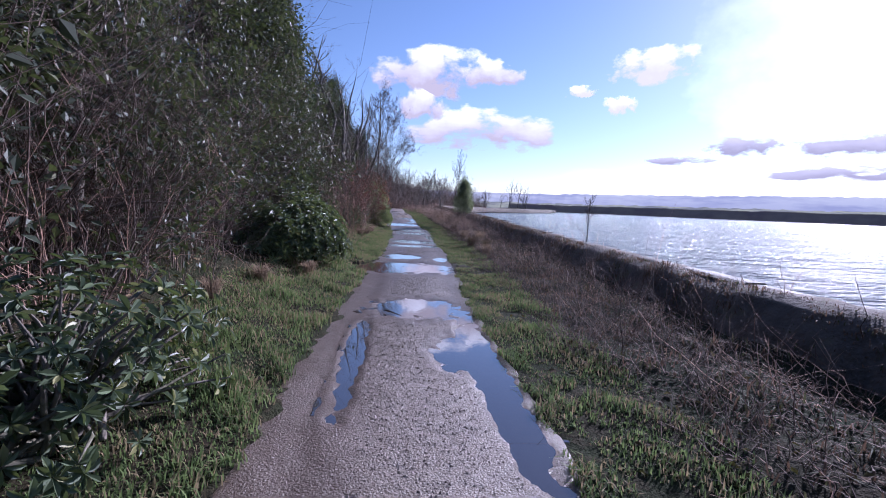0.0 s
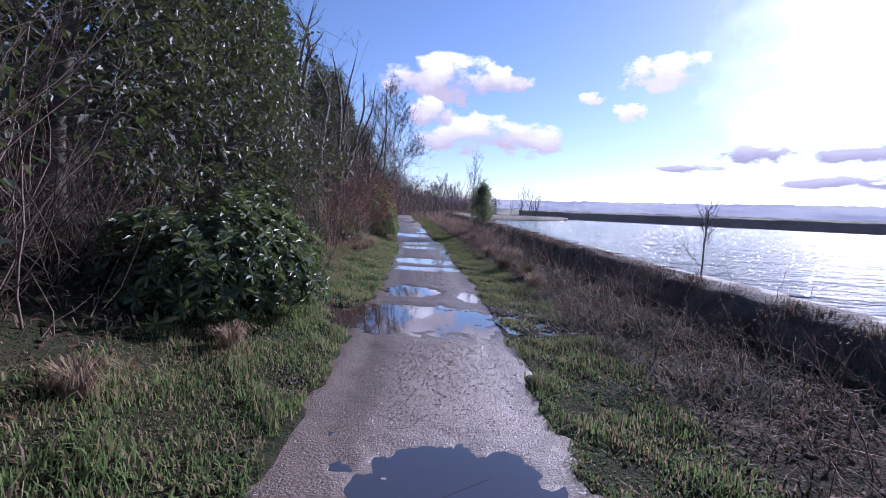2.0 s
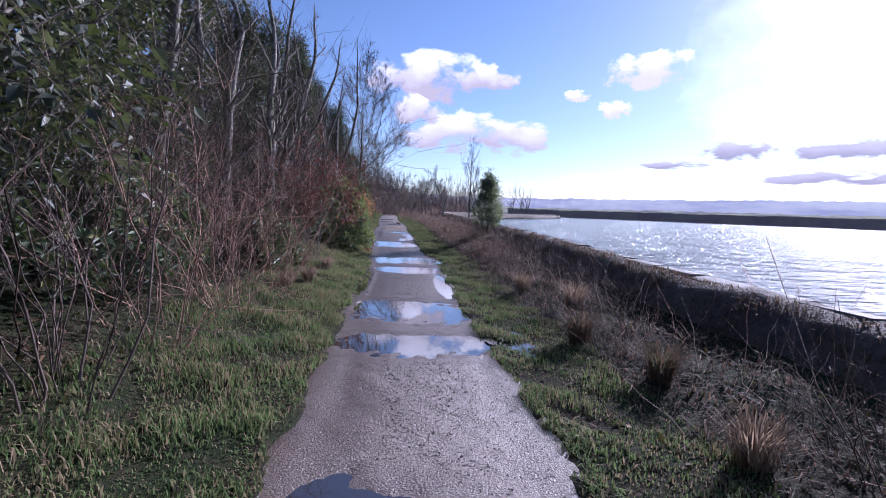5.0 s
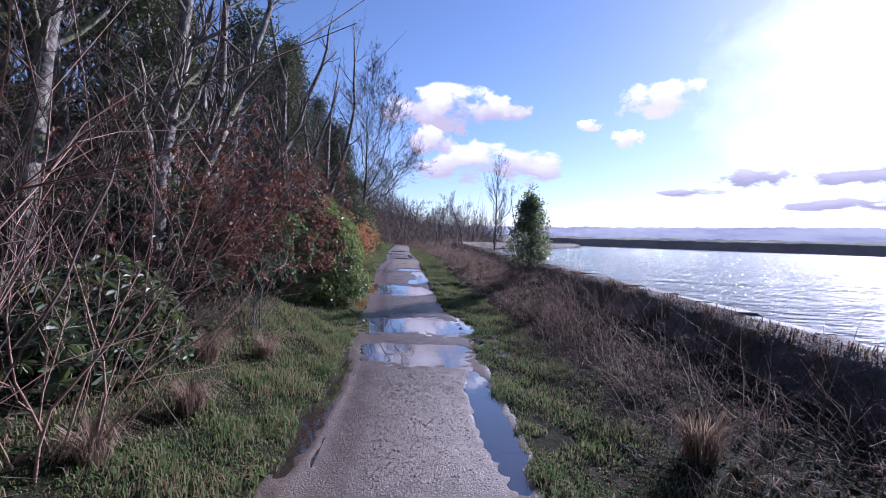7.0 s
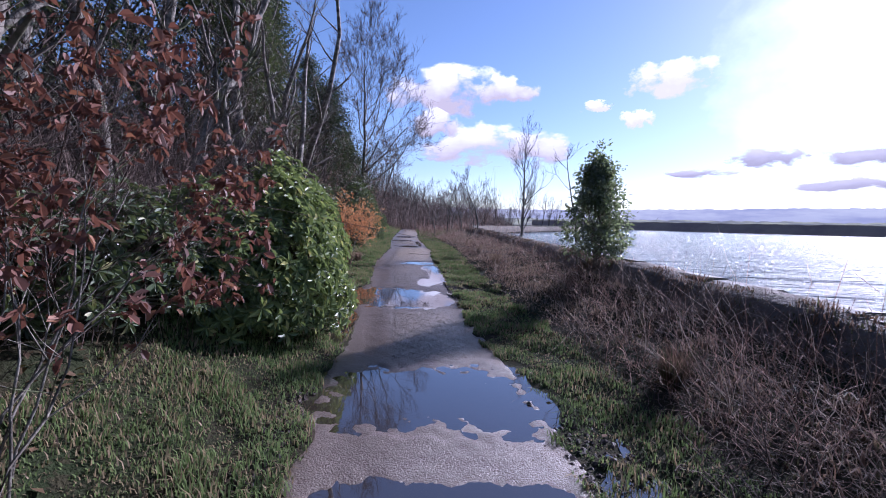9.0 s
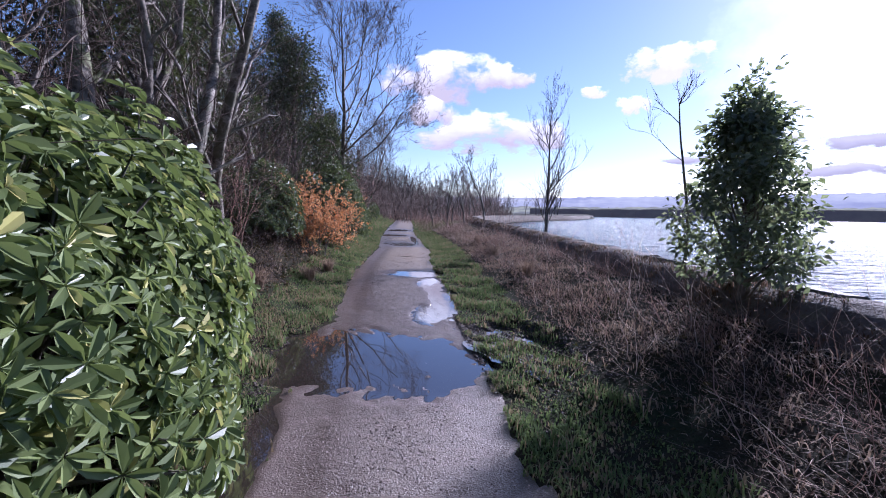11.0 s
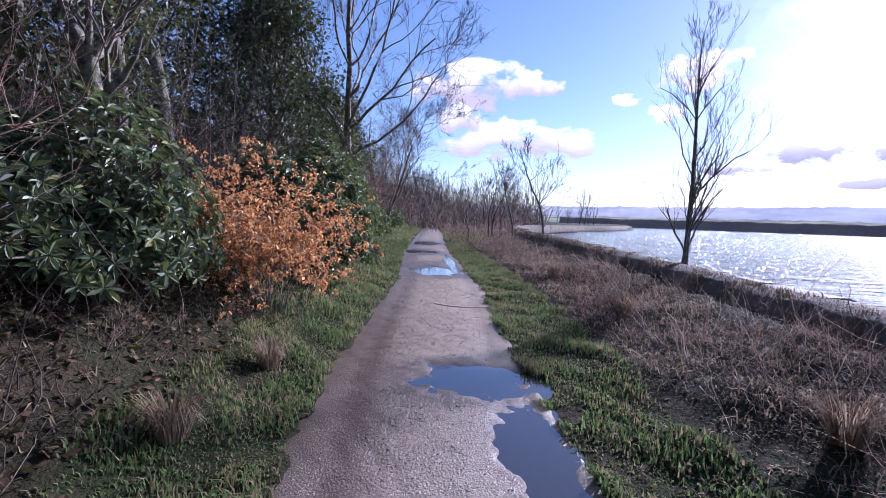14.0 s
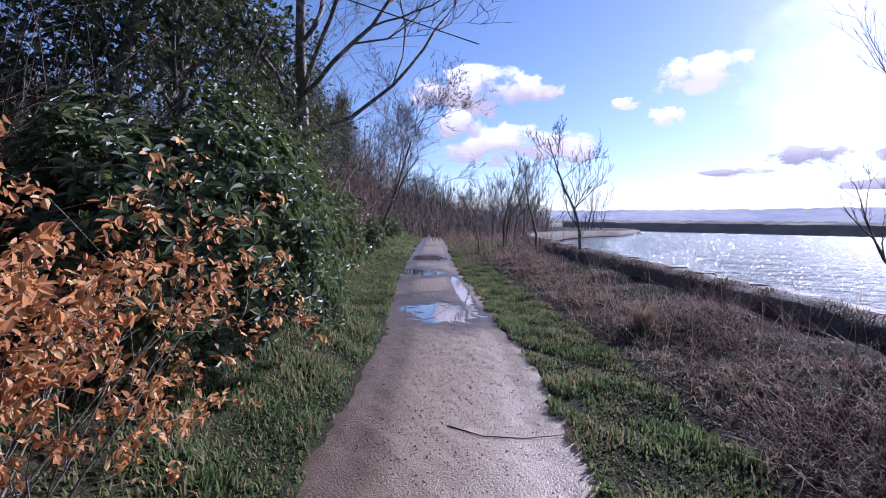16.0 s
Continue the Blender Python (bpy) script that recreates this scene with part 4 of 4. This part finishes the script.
bare_shrub(1.9, 1.1, 14, 75, "beech_shrub", "young beech with dark russet withered leaves", M_PALE, place(18.2, -2.15), 2, M_DARKRUST, 0.062, 5200, group="young beeches")
bare_shrub(1.12, 1.25, 36, 76, "beech_shrub", "young beech full of withered orange-brown leaves", M_PALE, place(30.8, -1.8), 2, M_RUST, 0.042, 12500, group="young beeches")

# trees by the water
holly = evergreen(2.2, 0.72, 7200, 81, 0.2, 0.075, 0.045, M_BARK, 60, M_HOLLY_SUNLIT, "holly_tree", "small bushy holly standing on the bank by the water", place(24.8, 3.6), 0.5, 170)
bare_tree(2.9, 0.018, 82, 3, 0.5, 0.2, "bare_sapling", "thin leafless sapling beside a holly", at=place(25.6, 3.65), group="saplings by the water", boughs=8, reach=0.3)
bare_tree(4.5, 0.045, 83, 4, 0.4, 0.34, "bare_tree", "young leafless tree with upswept branches on the wall", M_PALE, M_TWIG, (1.42, 34.15, 1.12), (0.0, 0), group="trees by the water", first=0.1, boughs=32, reach=0.3, wobble=0.035)
bare_tree(1.3, 0.007, 88, 3, 0.5, 0.25, "bare_sapling", "small leafless sapling on the reservoir wall", at=(3.62, 8.7, 0.6), group="saplings by the water", boughs=13, reach=0.36, wobble=0.04, thin=0.0025)
sap = bare_tree(4.2, 0.045, 85, 4, 0.4, 0.3, "bare_sapling", "slim leafless sapling by the water", M_PALE, M_TWIG, place(42.3, 4.3), group="saplings by the water", first=0.15, boughs=12, reach=0.36, thin=0.005)
for y, u, s, a in ((44.5, 3.6, 0.85, 1), (47, 2.9, 0.95, 2.2), (50, 3.5, 1.0, 3.1), (53, 4.4, 0.9, 4), (49, 2.2, 0.8, 0.4), (56, 5.5, 0.9, 5), (60, 4.2, 1.1, 1.8), (63, 7, 1.0, 0.9), (66, 3, 1.2, 2.9)):
    again(sap, y, u, s, a)
for y, u, s, a in ((57, 8.2, 0.8, 1.0), (60, 9.5, 0.9, 2.0), (64, 12, 1.0, 3.0), (55, 6.3, 0.7, 4.0), (70, 13, 1.2, 0.3), (75, 10, 1.3, 5)):
    again(thicket[1], y, u, s, a)
for y, u, s, a in ((58, 8.4, 0.42, 1.0), (61, 10.0, 0.5, 2.0), (65, 12.4, 0.5, 4.0)):
    rhododendron(y, u, (1.5, 1.8, 1.0), 110, int(y), "dark bush on the shore where it bends", 0, 1.7)


# ---- the wooded slope further on ----
def woods():
    rng = np.random.default_rng(91)
    variants = [bare_tree(9.0, 0.11, 92, 3, 0.55, 0.2, label="tall leafless grey woodland tree", boughs=10, kids=(2, 3), thin=0.014, group="woodland trees further on"), bare_tree(8.0, 0.09, 93, 3, 0.5, 0.25, label="forked leafless brown woodland tree", boughs=7, kids=(2, 3), thin=0.014, stems=2, group="woodland trees further on")]
    set_at(variants[0], 50, -5.0)
    set_at(variants[1], 54, -8.0)
    for i in range(84):
        y = 42 + 95 * rng.random() ** 1.1
        lo = -26 if y < 70 else -30
        u = -4.0 - abs(lo + 4) * rng.random() ** 1.3
        again(variants[i % 2], y, u, rng.uniform(0.75, 1.2), rng.uniform(0, 6.28))
    for i in range(70):
        y = 88 + 120 * rng.random() ** 1.4
        u = rng.uniform(-30, float(shore(y)) - 6)
        again(variants[i % 2], y, u, rng.uniform(0.75, 1.1), rng.uniform(0, 6.28))
    for i in range(16):
        y = 2 + 40 * rng.random()
        again(variants[i % 2], y, -7.5 - 9 * rng.random(), rng.uniform(0.8, 1.1), rng.uniform(0, 6.28))


woods()


def brush_mass(name, label, n, ylo, yhi, ulo, uhi, hlo, hhi, material, seed, r=0.006, lean=0.5, segs=4, wob=0.25, droop=-0.2, clumps=0, tight=0.3, rooted=ground_height):
    """A tangle of thin upright or arching stems over a stretch of ground."""
    rng = np.random.default_rng(seed)
    y = rng.uniform(ylo, yhi, n)
    u = rng.uniform(ulo, uhi, n)
    h = rng.uniform(hlo, hhi, n)
    if clumps:
        k = rng.integers(0, clumps, n)
        y = y[k] + rng.normal(size=n) * tight
        u = np.clip(u[k] + rng.normal(size=n) * tight * 0.7, ulo, uhi)
        h = h * (0.6 + 0.8 * rng.random(clumps))[k]
    x = mid(y) + u
    z = rooted(x, y)
    d = unit(rng.normal(size=(n, 3)) * [lean, lean, 0.15] + [0, 0, 1.0])
    bend = rng.normal(size=(n, 3)) * wob + [0, 0, droop]
    t = np.linspace(0, 1, segs + 1)[None, :, None]
    base = np.stack([x, y, z - 0.03], -1)[:, None]
    pts = base + d[:, None] * h[:, None, None] * t + bend[:, None] * h[:, None, None] * t ** 2
    pts[:, 1:] += rng.normal(size=(n, segs, 3)) * 0.02
    pts[:, :, 2] = np.maximum(pts[:, :, 2], z[:, None] + 0.01 - 0.04 * (t[:, :, 0] < 0.01))
    rad = r * rng.uniform(0.5, 1.4, n)[:, None] * np.linspace(1.0, 0.35, segs + 1)[None]
    ang = np.arange(3) * 2.0944
    off = np.stack([np.cos(ang), np.sin(ang), 0.4 * np.cos(ang + 1)], -1)
    V = pts[:, :, None] + rad[:, :, None, None] * off[None, None]
    i = np.arange(n)[:, None, None] * (segs + 1) * 3 + np.arange(segs)[None, :, None] * 3
    a, b = np.arange(3)[None, None], (np.arange(3)[None, None] + 1) % 3
    F = np.stack([i + a, i + b, i + b + 3, i + a + 3], -1).reshape(-1, 4)
    return tagged(new(name, mesh_of(name, V, F, [material], True)), label, "undergrowth", kind="stuff")


brush_mass("undergrowth", "dark tangle of twigs under the trees", 4200, -3, 44, -8.5, -2.6, 0.5, 2.2, M_TWIG, 101, 0.006, 0.6, 4)
brush_mass("undergrowth", "dense brown brushwood among the trunks", 5200, 14, 34, -7.0, -2.6, 0.8, 3.2, M_TWIG, 110, 0.006, 0.5, 4, 0.35)
brush_mass("undergrowth", "dark distant brushwood on the slope", 4600, 44, 130, -26, -3.2, 1.0, 4.5, M_TWIG, 102, 0.024, 0.5, 3)
brush_mass("undergrowth", "brown brushwood where the shore bends", 1600, 60, 140, -2, 12, 0.6, 2.2, M_TWIG_RED, 107, 0.016, 0.5, 4)
brush_mass("undergrowth", "dense brown wood closing the far end of the path", 7500, 70, 150, -14, 12, 2.0, 6.0, M_TWIG, 124, 0.03, 0.35, 3)
brush_mass("undergrowth", "low reddish-brown bracken and twigs under the birches", 6500, 22.5, 31, -4.2, -1.9, 0.08, 0.55, M_TWIG, 125, 0.005, 1.0, 4, 0.45)
brush_mass("undergrowth", "dark brushwood behind the near thicket", 2600, -2, 9, -5.5, -2.9, 0.6, 2.4, M_TWIG, 126, 0.006, 0.6, 4, 0.35)
brush_mass("brambles", "a few arching dead brambles on the dark bank", 1000, -4, 22, 2.0, 3.5, 0.3, 0.75, M_TWIG_RED, 109, 0.0035, 1.2, 5, 0.5, -0.5, 60, 0.35)
brush_mass("brambles", "arching dead brambles and stalks on the bank", 2200, 17, 46, 2.2, 3.6, 0.25, 0.65, M_STRAW, 103, 0.0035, 1.2, 5, 0.6, -0.45, 110, 0.35)
brush_mass("brambles", "dark reddish bramble tangle on the bank", 4600, -4, 22, 1.7, 3.5, 0.2, 0.6, M_TWIG, 104, 0.0042, 0.9, 4, 0.4, -0.2, 130, 0.3)
brush_mass("brambles", "reddish brambles in the sun on the bank", 6000, 17, 46, 2.15, 3.6, 0.15, 0.5, M_TWIG_RED, 108, 0.0035, 1.3, 5, 0.6, -0.2, 130, 0.3)
brush_mass("brambles", "dry stalks along the further bank", 3500, 44, 85, 1.2, 6, 0.3, 0.9, M_TWIG_RED, 105, 0.008, 0.6, 3, 0.3, -0.1)
brush_mass("dead_stalks", "pale upright dead stalks by the wall", 420, 5, 46, 2.2, 4.2, 0.4, 0.9, M_STRAW, 106, 0.003, 0.25, 5, 0.12, -0.02)


brush_mass("dead_stalks", "thin bare stalks growing along the top of the wall", 170, -3, 32, 3.5, 3.85, 0.15, 0.5, M_TWIG, 127, 0.0035, 0.3, 5, 0.15, -0.02, 40, 0.25,
           rooted=lambda x, y: np.interp(y, CREST_Y, CREST_Z) - 0.1)


# ---- grass, litter, grit ----
def blades(name, label, n, area, height, material, seed, width=0.006, lean=0.5, onto=None):
    rng = np.random.default_rng(seed)
    x, y, z = area(rng, n)
    dry = z > level(y) + 0.014
    x, y, z = x[dry], y[dry], z[dry]
    n = len(x)
    clump = 0.65 + 0.5 * bumps(x, y, 0.25, 4)
    h = rng.uniform(height[0], height[1], n) * np.maximum(clump, 0.3)
    a = rng.uniform(0, 6.283, n)
    d = np.stack([np.cos(a), np.sin(a), np.zeros(n)], -1)
    s = np.stack([-np.sin(a), np.cos(a), np.zeros(n)], -1) * (width * rng.uniform(0.6, 1.4, n))[:, None]
    b = np.stack([x, y, z - 0.012], -1)
    k = (lean * rng.uniform(0.2, 1.5, n))[:, None]
    m1 = b + np.array([0, 0, 1.0]) * (h * 0.55)[:, None] + d * k * (h * 0.3)[:, None]
    tip = b + np.array([0, 0, 1.0]) * (h * np.maximum(0.95 - 0.35 * k[:, 0], 0.15))[:, None] + d * k * h[:, None]
    V = np.stack([b - s, b + s, m1 + s * 0.7, m1 - s * 0.7, tip], 1)
    q = np.arange(n)[:, None] * 5
    return tagged(new(name, mesh_of(name, V, [q + [[0, 1, 2, 3]], q + [[3, 2, 4]]], [material])), label, "grass", kind="stuff")


def strip(ylo, yhi, ulo, uhi, edge=0.25, near=1.0):
    def f(rng, n):
        y = ylo + (yhi - ylo) * rng.random(n) ** near
        u = rng.uniform(ulo, uhi, n)
        x = mid(y) + u
        keep = np.ones(n, bool)
        for side in (ulo, uhi):
            inner = np.abs(u - side) < edge
            keep &= ~inner | (rng.random(n) * edge < np.abs(u - side) + 0.1 * bumps(x, y, 0.3, side))
        z = ground_height(x, y)
        return x[keep], y[keep], z[keep]
    return f


blades("verge_grass", "short green grass beside the path", 100000, strip(-3, 22, -2.5, -0.76, 0.14), (0.05, 0.16), M_GRASS, 111, 0.005)
blades("verge_grass", "short green grass beside the path", 26000, strip(22, 31, -1.85, -0.76, 0.14), (0.05, 0.14), M_GRASS, 112, 0.006)
blades("verge_grass", "short green grass beside the path", 40000, strip(31, 48, -2.4, -0.76, 0.14), (0.06, 0.17), M_GRASS, 130, 0.007)
blades("verge_grass", "short green grass below the bank", 78000, strip(-3, 22, 0.8, 2.0, 0.12), (0.04, 0.12), M_GRASS, 113, 0.005)
blades("verge_grass", "short green grass below the bank", 70000, strip(22, 48, 0.8, 2.0, 0.12), (0.05, 0.14), M_GRASS, 114, 0.007)
blades("verge_grass", "ragged grass hanging over the path edge", 15000, strip(-3, 46, 0.86, 1.16, 0.1), (0.06, 0.14), M_GRASS, 128, 0.005, 1.2)
blades("verge_grass", "ragged grass hanging over the path edge", 15000, strip(-3, 46, -1.14, -0.84, 0.1), (0.05, 0.13), M_GRASS, 129, 0.005, 1.2)
blades("verge_grass", "rough grass along the further path", 14000, strip(48, 100, -3.0, -0.8), (0.1, 0.25), M_GRASS, 115, 0.03)
blades("verge_grass", "rough grass along the further path", 14000, strip(48, 100, 0.9, 4.0), (0.1, 0.25), M_GRASS, 116, 0.03)
blades("withered_grass", "matted straw-coloured dead grass", 13000, strip(-3, 46, -3.2, -1.5, 0.8), (0.08, 0.26), M_DEADGRASS, 117, 0.005, 1.1)
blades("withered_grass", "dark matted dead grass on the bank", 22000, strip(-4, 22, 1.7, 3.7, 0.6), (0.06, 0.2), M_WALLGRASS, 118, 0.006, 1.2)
blades("withered_grass", "pale matted dead grass on the bank", 20000, strip(17, 48, 1.9, 3.6, 0.6), (0.06, 0.2), M_DEADGRASS, 120, 0.005, 1.2)


blades("withered_grass", "short matted dead grass under the brambles", 26000, strip(22, 46, 1.8, 3.9, 0.5), (0.03, 0.1), M_DEADGRASS, 123, 0.006, 1.3)


def on_wall(rng, n):
    y = rng.uniform(-10, 60, n)
    du = rng.uniform(-0.8, -0.12, n)
    x = mid(y) + shore(y) + du
    prof_u, prof_z = [p[0] for p in prof[:6]], [p[1] for p in prof[:6]]
    return x, y, np.interp(y, CREST_Y, CREST_Z) + np.interp(du, prof_u, prof_z)


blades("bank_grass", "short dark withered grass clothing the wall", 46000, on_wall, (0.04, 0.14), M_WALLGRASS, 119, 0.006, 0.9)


def tussock(y, u, height, n, seed, material, label):
    """One arching clump of long dead grass."""
    rng = np.random.default_rng(seed)
    t = thing("grass_tussock", place(y, u, 0.0), label, "grass", "tussocks of dead grass")
    a = rng.uniform(0, 6.283, n)
    r = height * 0.3 * np.sqrt(rng.random(n))
    d = np.stack([np.cos(a), np.sin(a), np.zeros(n)], -1)
    b = d * r[:, None]
    h = height * rng.uniform(0.5, 1.1, n)
    out = (rng.uniform(0.15, 1.0, n) * h)[:, None]
    s_ = np.stack([-np.sin(a), np.cos(a), np.zeros(n)], -1) * 0.0035
    up = np.array([0, 0, 1.0])
    p1 = b + up * (h * 0.6)[:, None] + d * out * 0.25
    p2 = b + up * (h * 0.85)[:, None] + d * out * 0.65
    p3 = b + up * (h * 0.6)[:, None] + d * out * 1.15
    V = np.stack([b - s_, b + s_, p1 - s_, p1 + s_, p2 - s_ * 0.7, p2 + s_ * 0.7, p3], 1)
    q = np.arange(n)[:, None] * 7
    part("blade_spray", mesh_of("blade_spray", V, [np.concatenate([q + [[0, 1, 3, 2]], q + [[2, 3, 5, 4]]]), q + [[4, 5, 6]]], [material]), t, kind="stuff")
    return t


STRAW_LABEL = "pale straw-coloured tussock of arching dead grass"
DARK_LABEL = "brown tussock of dead grass on the bank"
for k, (y, u, h, n, dark) in enumerate(((17.0, -2.1, 0.34, 300, 0), (16.0, -1.75, 0.3, 260, 0), (17.7, -1.7, 0.3, 220, 0), (15.1, -1.9, 0.3, 240, 0), (25.0, -2.1, 0.4, 300, 0), (24.3, -2.4, 0.36, 260, 0), (26.4, -1.9, 0.36, 300, 0),
                                        (5.9, -1.75, 0.25, 220, 0), (4.6, -2.1, 0.26, 240, 0), (3.3, -2.2, 0.26, 220, 0), (28.3, -1.5, 0.3, 240, 0), (29.6, -1.35, 0.3, 240, 0), (14.2, 2.5, 0.42, 300, 0), (15.5, 2.1, 0.36, 260, 0),
                                        (12.7, 1.95, 0.4, 300, 1), (11.6, 2.2, 0.36, 260, 1), (10.3, 2.0, 0.34, 260, 0), (20.3, 2.3, 0.36, 260, 1), (28.6, 2.6, 0.32, 240, 0),
                                        (31.8, 2.6, 0.32, 240, 0), (35.4, 2.6, 0.34, 240, 0))):
    tussock(y, u, h, n, 400 + k, M_WALLGRASS if dark else M_DEADGRASS, DARK_LABEL if dark else STRAW_LABEL)


def flat_leaves(name, label, n, area, size, material, seed):
    rng = np.random.default_rng(seed)
    x, y, z = area(rng, n)
    n = len(x)
    aim = rng.normal(size=(n, 3)) * [1, 1, 0.25]
    L = size * rng.uniform(0.6, 1.3, n)
    v, f = leaf_arrays(rng, np.stack([x, y, z + 0.012], -1), aim, L, L * 0.6, -0.05)
    tagged(new(name, mesh_of(name, v, f, [material])), label, "leaves", kind="stuff")


flat_leaves("leaf_litter", "fallen brown leaves under the bushes", 14000, strip(-3, 44, -5.0, -1.9, 0.8), 0.07, M_LITTER, 121)
flat_leaves("leaf_litter", "dark wet leaves carpeting the ground under birches", 9000, strip(22, 31, -3.6, -1.5, 0.5), 0.07, M_LITTER, 133)
flat_leaves("leaf_litter", "fallen leaves caught in the bank", 5000, strip(-3, 44, 1.0, 3.4, 0.5), 0.06, M_LITTER, 122)


def lumps(name, label, n, area, size, material, seed, flat=0.6, category="stones"):
    rng = np.random.default_rng(seed)
    x, y, z = area(rng, n)
    n = len(x)
    octa = np.array([(1, 0, 0), (0, 1, 0), (-1, 0, 0), (0, -1, 0), (0, 0, 1), (0, 0, -1.0)])
    s = size * rng.uniform(0.4, 1.4, n) ** 1.5
    V = octa[None] * s[:, None, None] * rng.uniform(0.6, 1.2, (n, 6, 1)) * [1, 1, flat]
    a = rng.uniform(0, 6.28, n)
    R = np.stack([np.stack([np.cos(a), -np.sin(a)], -1), np.stack([np.sin(a), np.cos(a)], -1)], 1)
    V[:, :, :2] = np.einsum("nij,nkj->nki", R, V[:, :, :2])
    V = V + np.stack([x, y, z], -1)[:, None]
    q = np.arange(n)[:, None] * 6
    F = np.concatenate([q + [t] for t in ([0, 1, 4], [1, 2, 4], [2, 3, 4], [3, 0, 4], [1, 0, 5], [2, 1, 5], [3, 2, 5], [0, 3, 5])])
    tagged(new(name, mesh_of(name, V, F, [material])), label, category, kind="stuff")


def on_path(rng, n):
    y = -3 + 45 * rng.random(n)
    u = np.clip(rng.normal(size=n) * 0.45, -0.95, 0.95)
    z, wet = path_height(y, u)
    keep = (wet < 0.9) & (rng.random(n) < np.interp(y, [20, 24, 30], [1.0, 0.8, 0.4]))
    return (mid(y) + u)[keep], y[keep], z[keep] + 0.002


def mud_edge(rng, n):
    spots = [(7.8, 1.4, 0.8, 0.5)] * 5 + [(25.3, 1.45, 1.0, 0.5)] * 6 + [(7.7, 1.25, 0.7, 0.35), (9.0, 1.0, 0.6, 0.15), (18.6, 1.15, 0.8, 0.2), (25.3, 1.3, 0.9, 0.35), (26.0, 1.0, 0.7, 0.15), (7.4, -1.05, 1.4, 0.15), (4.5, -0.95, 2.0, 0.12), (24.6, -1.15, 1.2, 0.15), (19.8, -1.0, 1.6, 0.1), (14.2, 1.0, 0.8, 0.12), (12.7, 1.1, 0.5, 0.25)]
    i = rng.integers(0, len(spots), n)
    s = np.array(spots)[i]
    y, u = s[:, 0] + rng.normal(size=n) * s[:, 2] * 0.6, s[:, 1] + rng.normal(size=n) * s[:, 3] * 0.7
    u = np.where(np.abs(u) < 0.93, np.sign(s[:, 1]) * (0.93 + 0.25 * rng.random(n)), u)
    x = mid(y) + u
    z = np.maximum(path_height(y, u)[0] * (np.abs(u) < 1.1) - 9 * (np.abs(u) >= 1.1), ground_height(x, y))
    return x, y, z + 0.004


lumps("grit", "scattered pale stones on the path", 42000, on_path, 0.0075, M_STONE, 131)
lumps("mud_clods", "wet churned mud at the puddle edges", 13000, mud_edge, 0.021, M_MUD, 132, 0.45, "mud")

# shallow standing water in the trampled grass beside the path
for py, pu, ry, ru in WET_SPOTS:
    a = np.arange(32) * math.pi / 16
    wob = 1 + 0.25 * np.sin(a * 3 + py) + 0.15 * np.sin(a * 7)
    yy, xx = py + ry * wob * np.cos(a), mid(py) + pu + ru * wob * np.sin(a)
    z = float(level(py)) + 0.027
    v = np.concatenate([np.stack([xx, yy, np.full(32, z)], -1), [[float(mid(py)) + pu, py, z]]])
    k = np.arange(32)
    tagged(new("puddle", mesh_of("puddle", v, np.stack([k, (k + 1) % 32, np.full(32, 32)], -1)[:, ::-1], [M_PUDDLE], True)), "thin film of water in trampled muddy grass", "puddle", "puddles on the path")


def stick(points, r, label):
    t = Tubes()
    pts = np.array(points, float)
    t.add(pts, np.linspace(r, r * 0.5, len(pts)), 5)
    tagged(new("stick", t.mesh("stick", [M_TWIG])), label, "stick")


stick([(-0.52, 3.76, 0.015), (-0.46, 3.68, 0.03), (-0.37, 3.58, 0.028), (-0.28, 3.49, 0.02)], 0.010, "thin dark stick lying in a puddle")
def on_trail(y, u, up):
    return float(mid(y)) + u, y, float(np.ravel(path_height(np.array([y]), np.array([u]))[0])[0]) + up


stick([on_trail(32.75, 0.05, 0.006), on_trail(32.62, 0.3, 0.009), on_trail(32.66, 0.6, 0.006), on_trail(32.75, 0.92, 0.012)], 0.005, "thin dark twig lying across the sandy path")
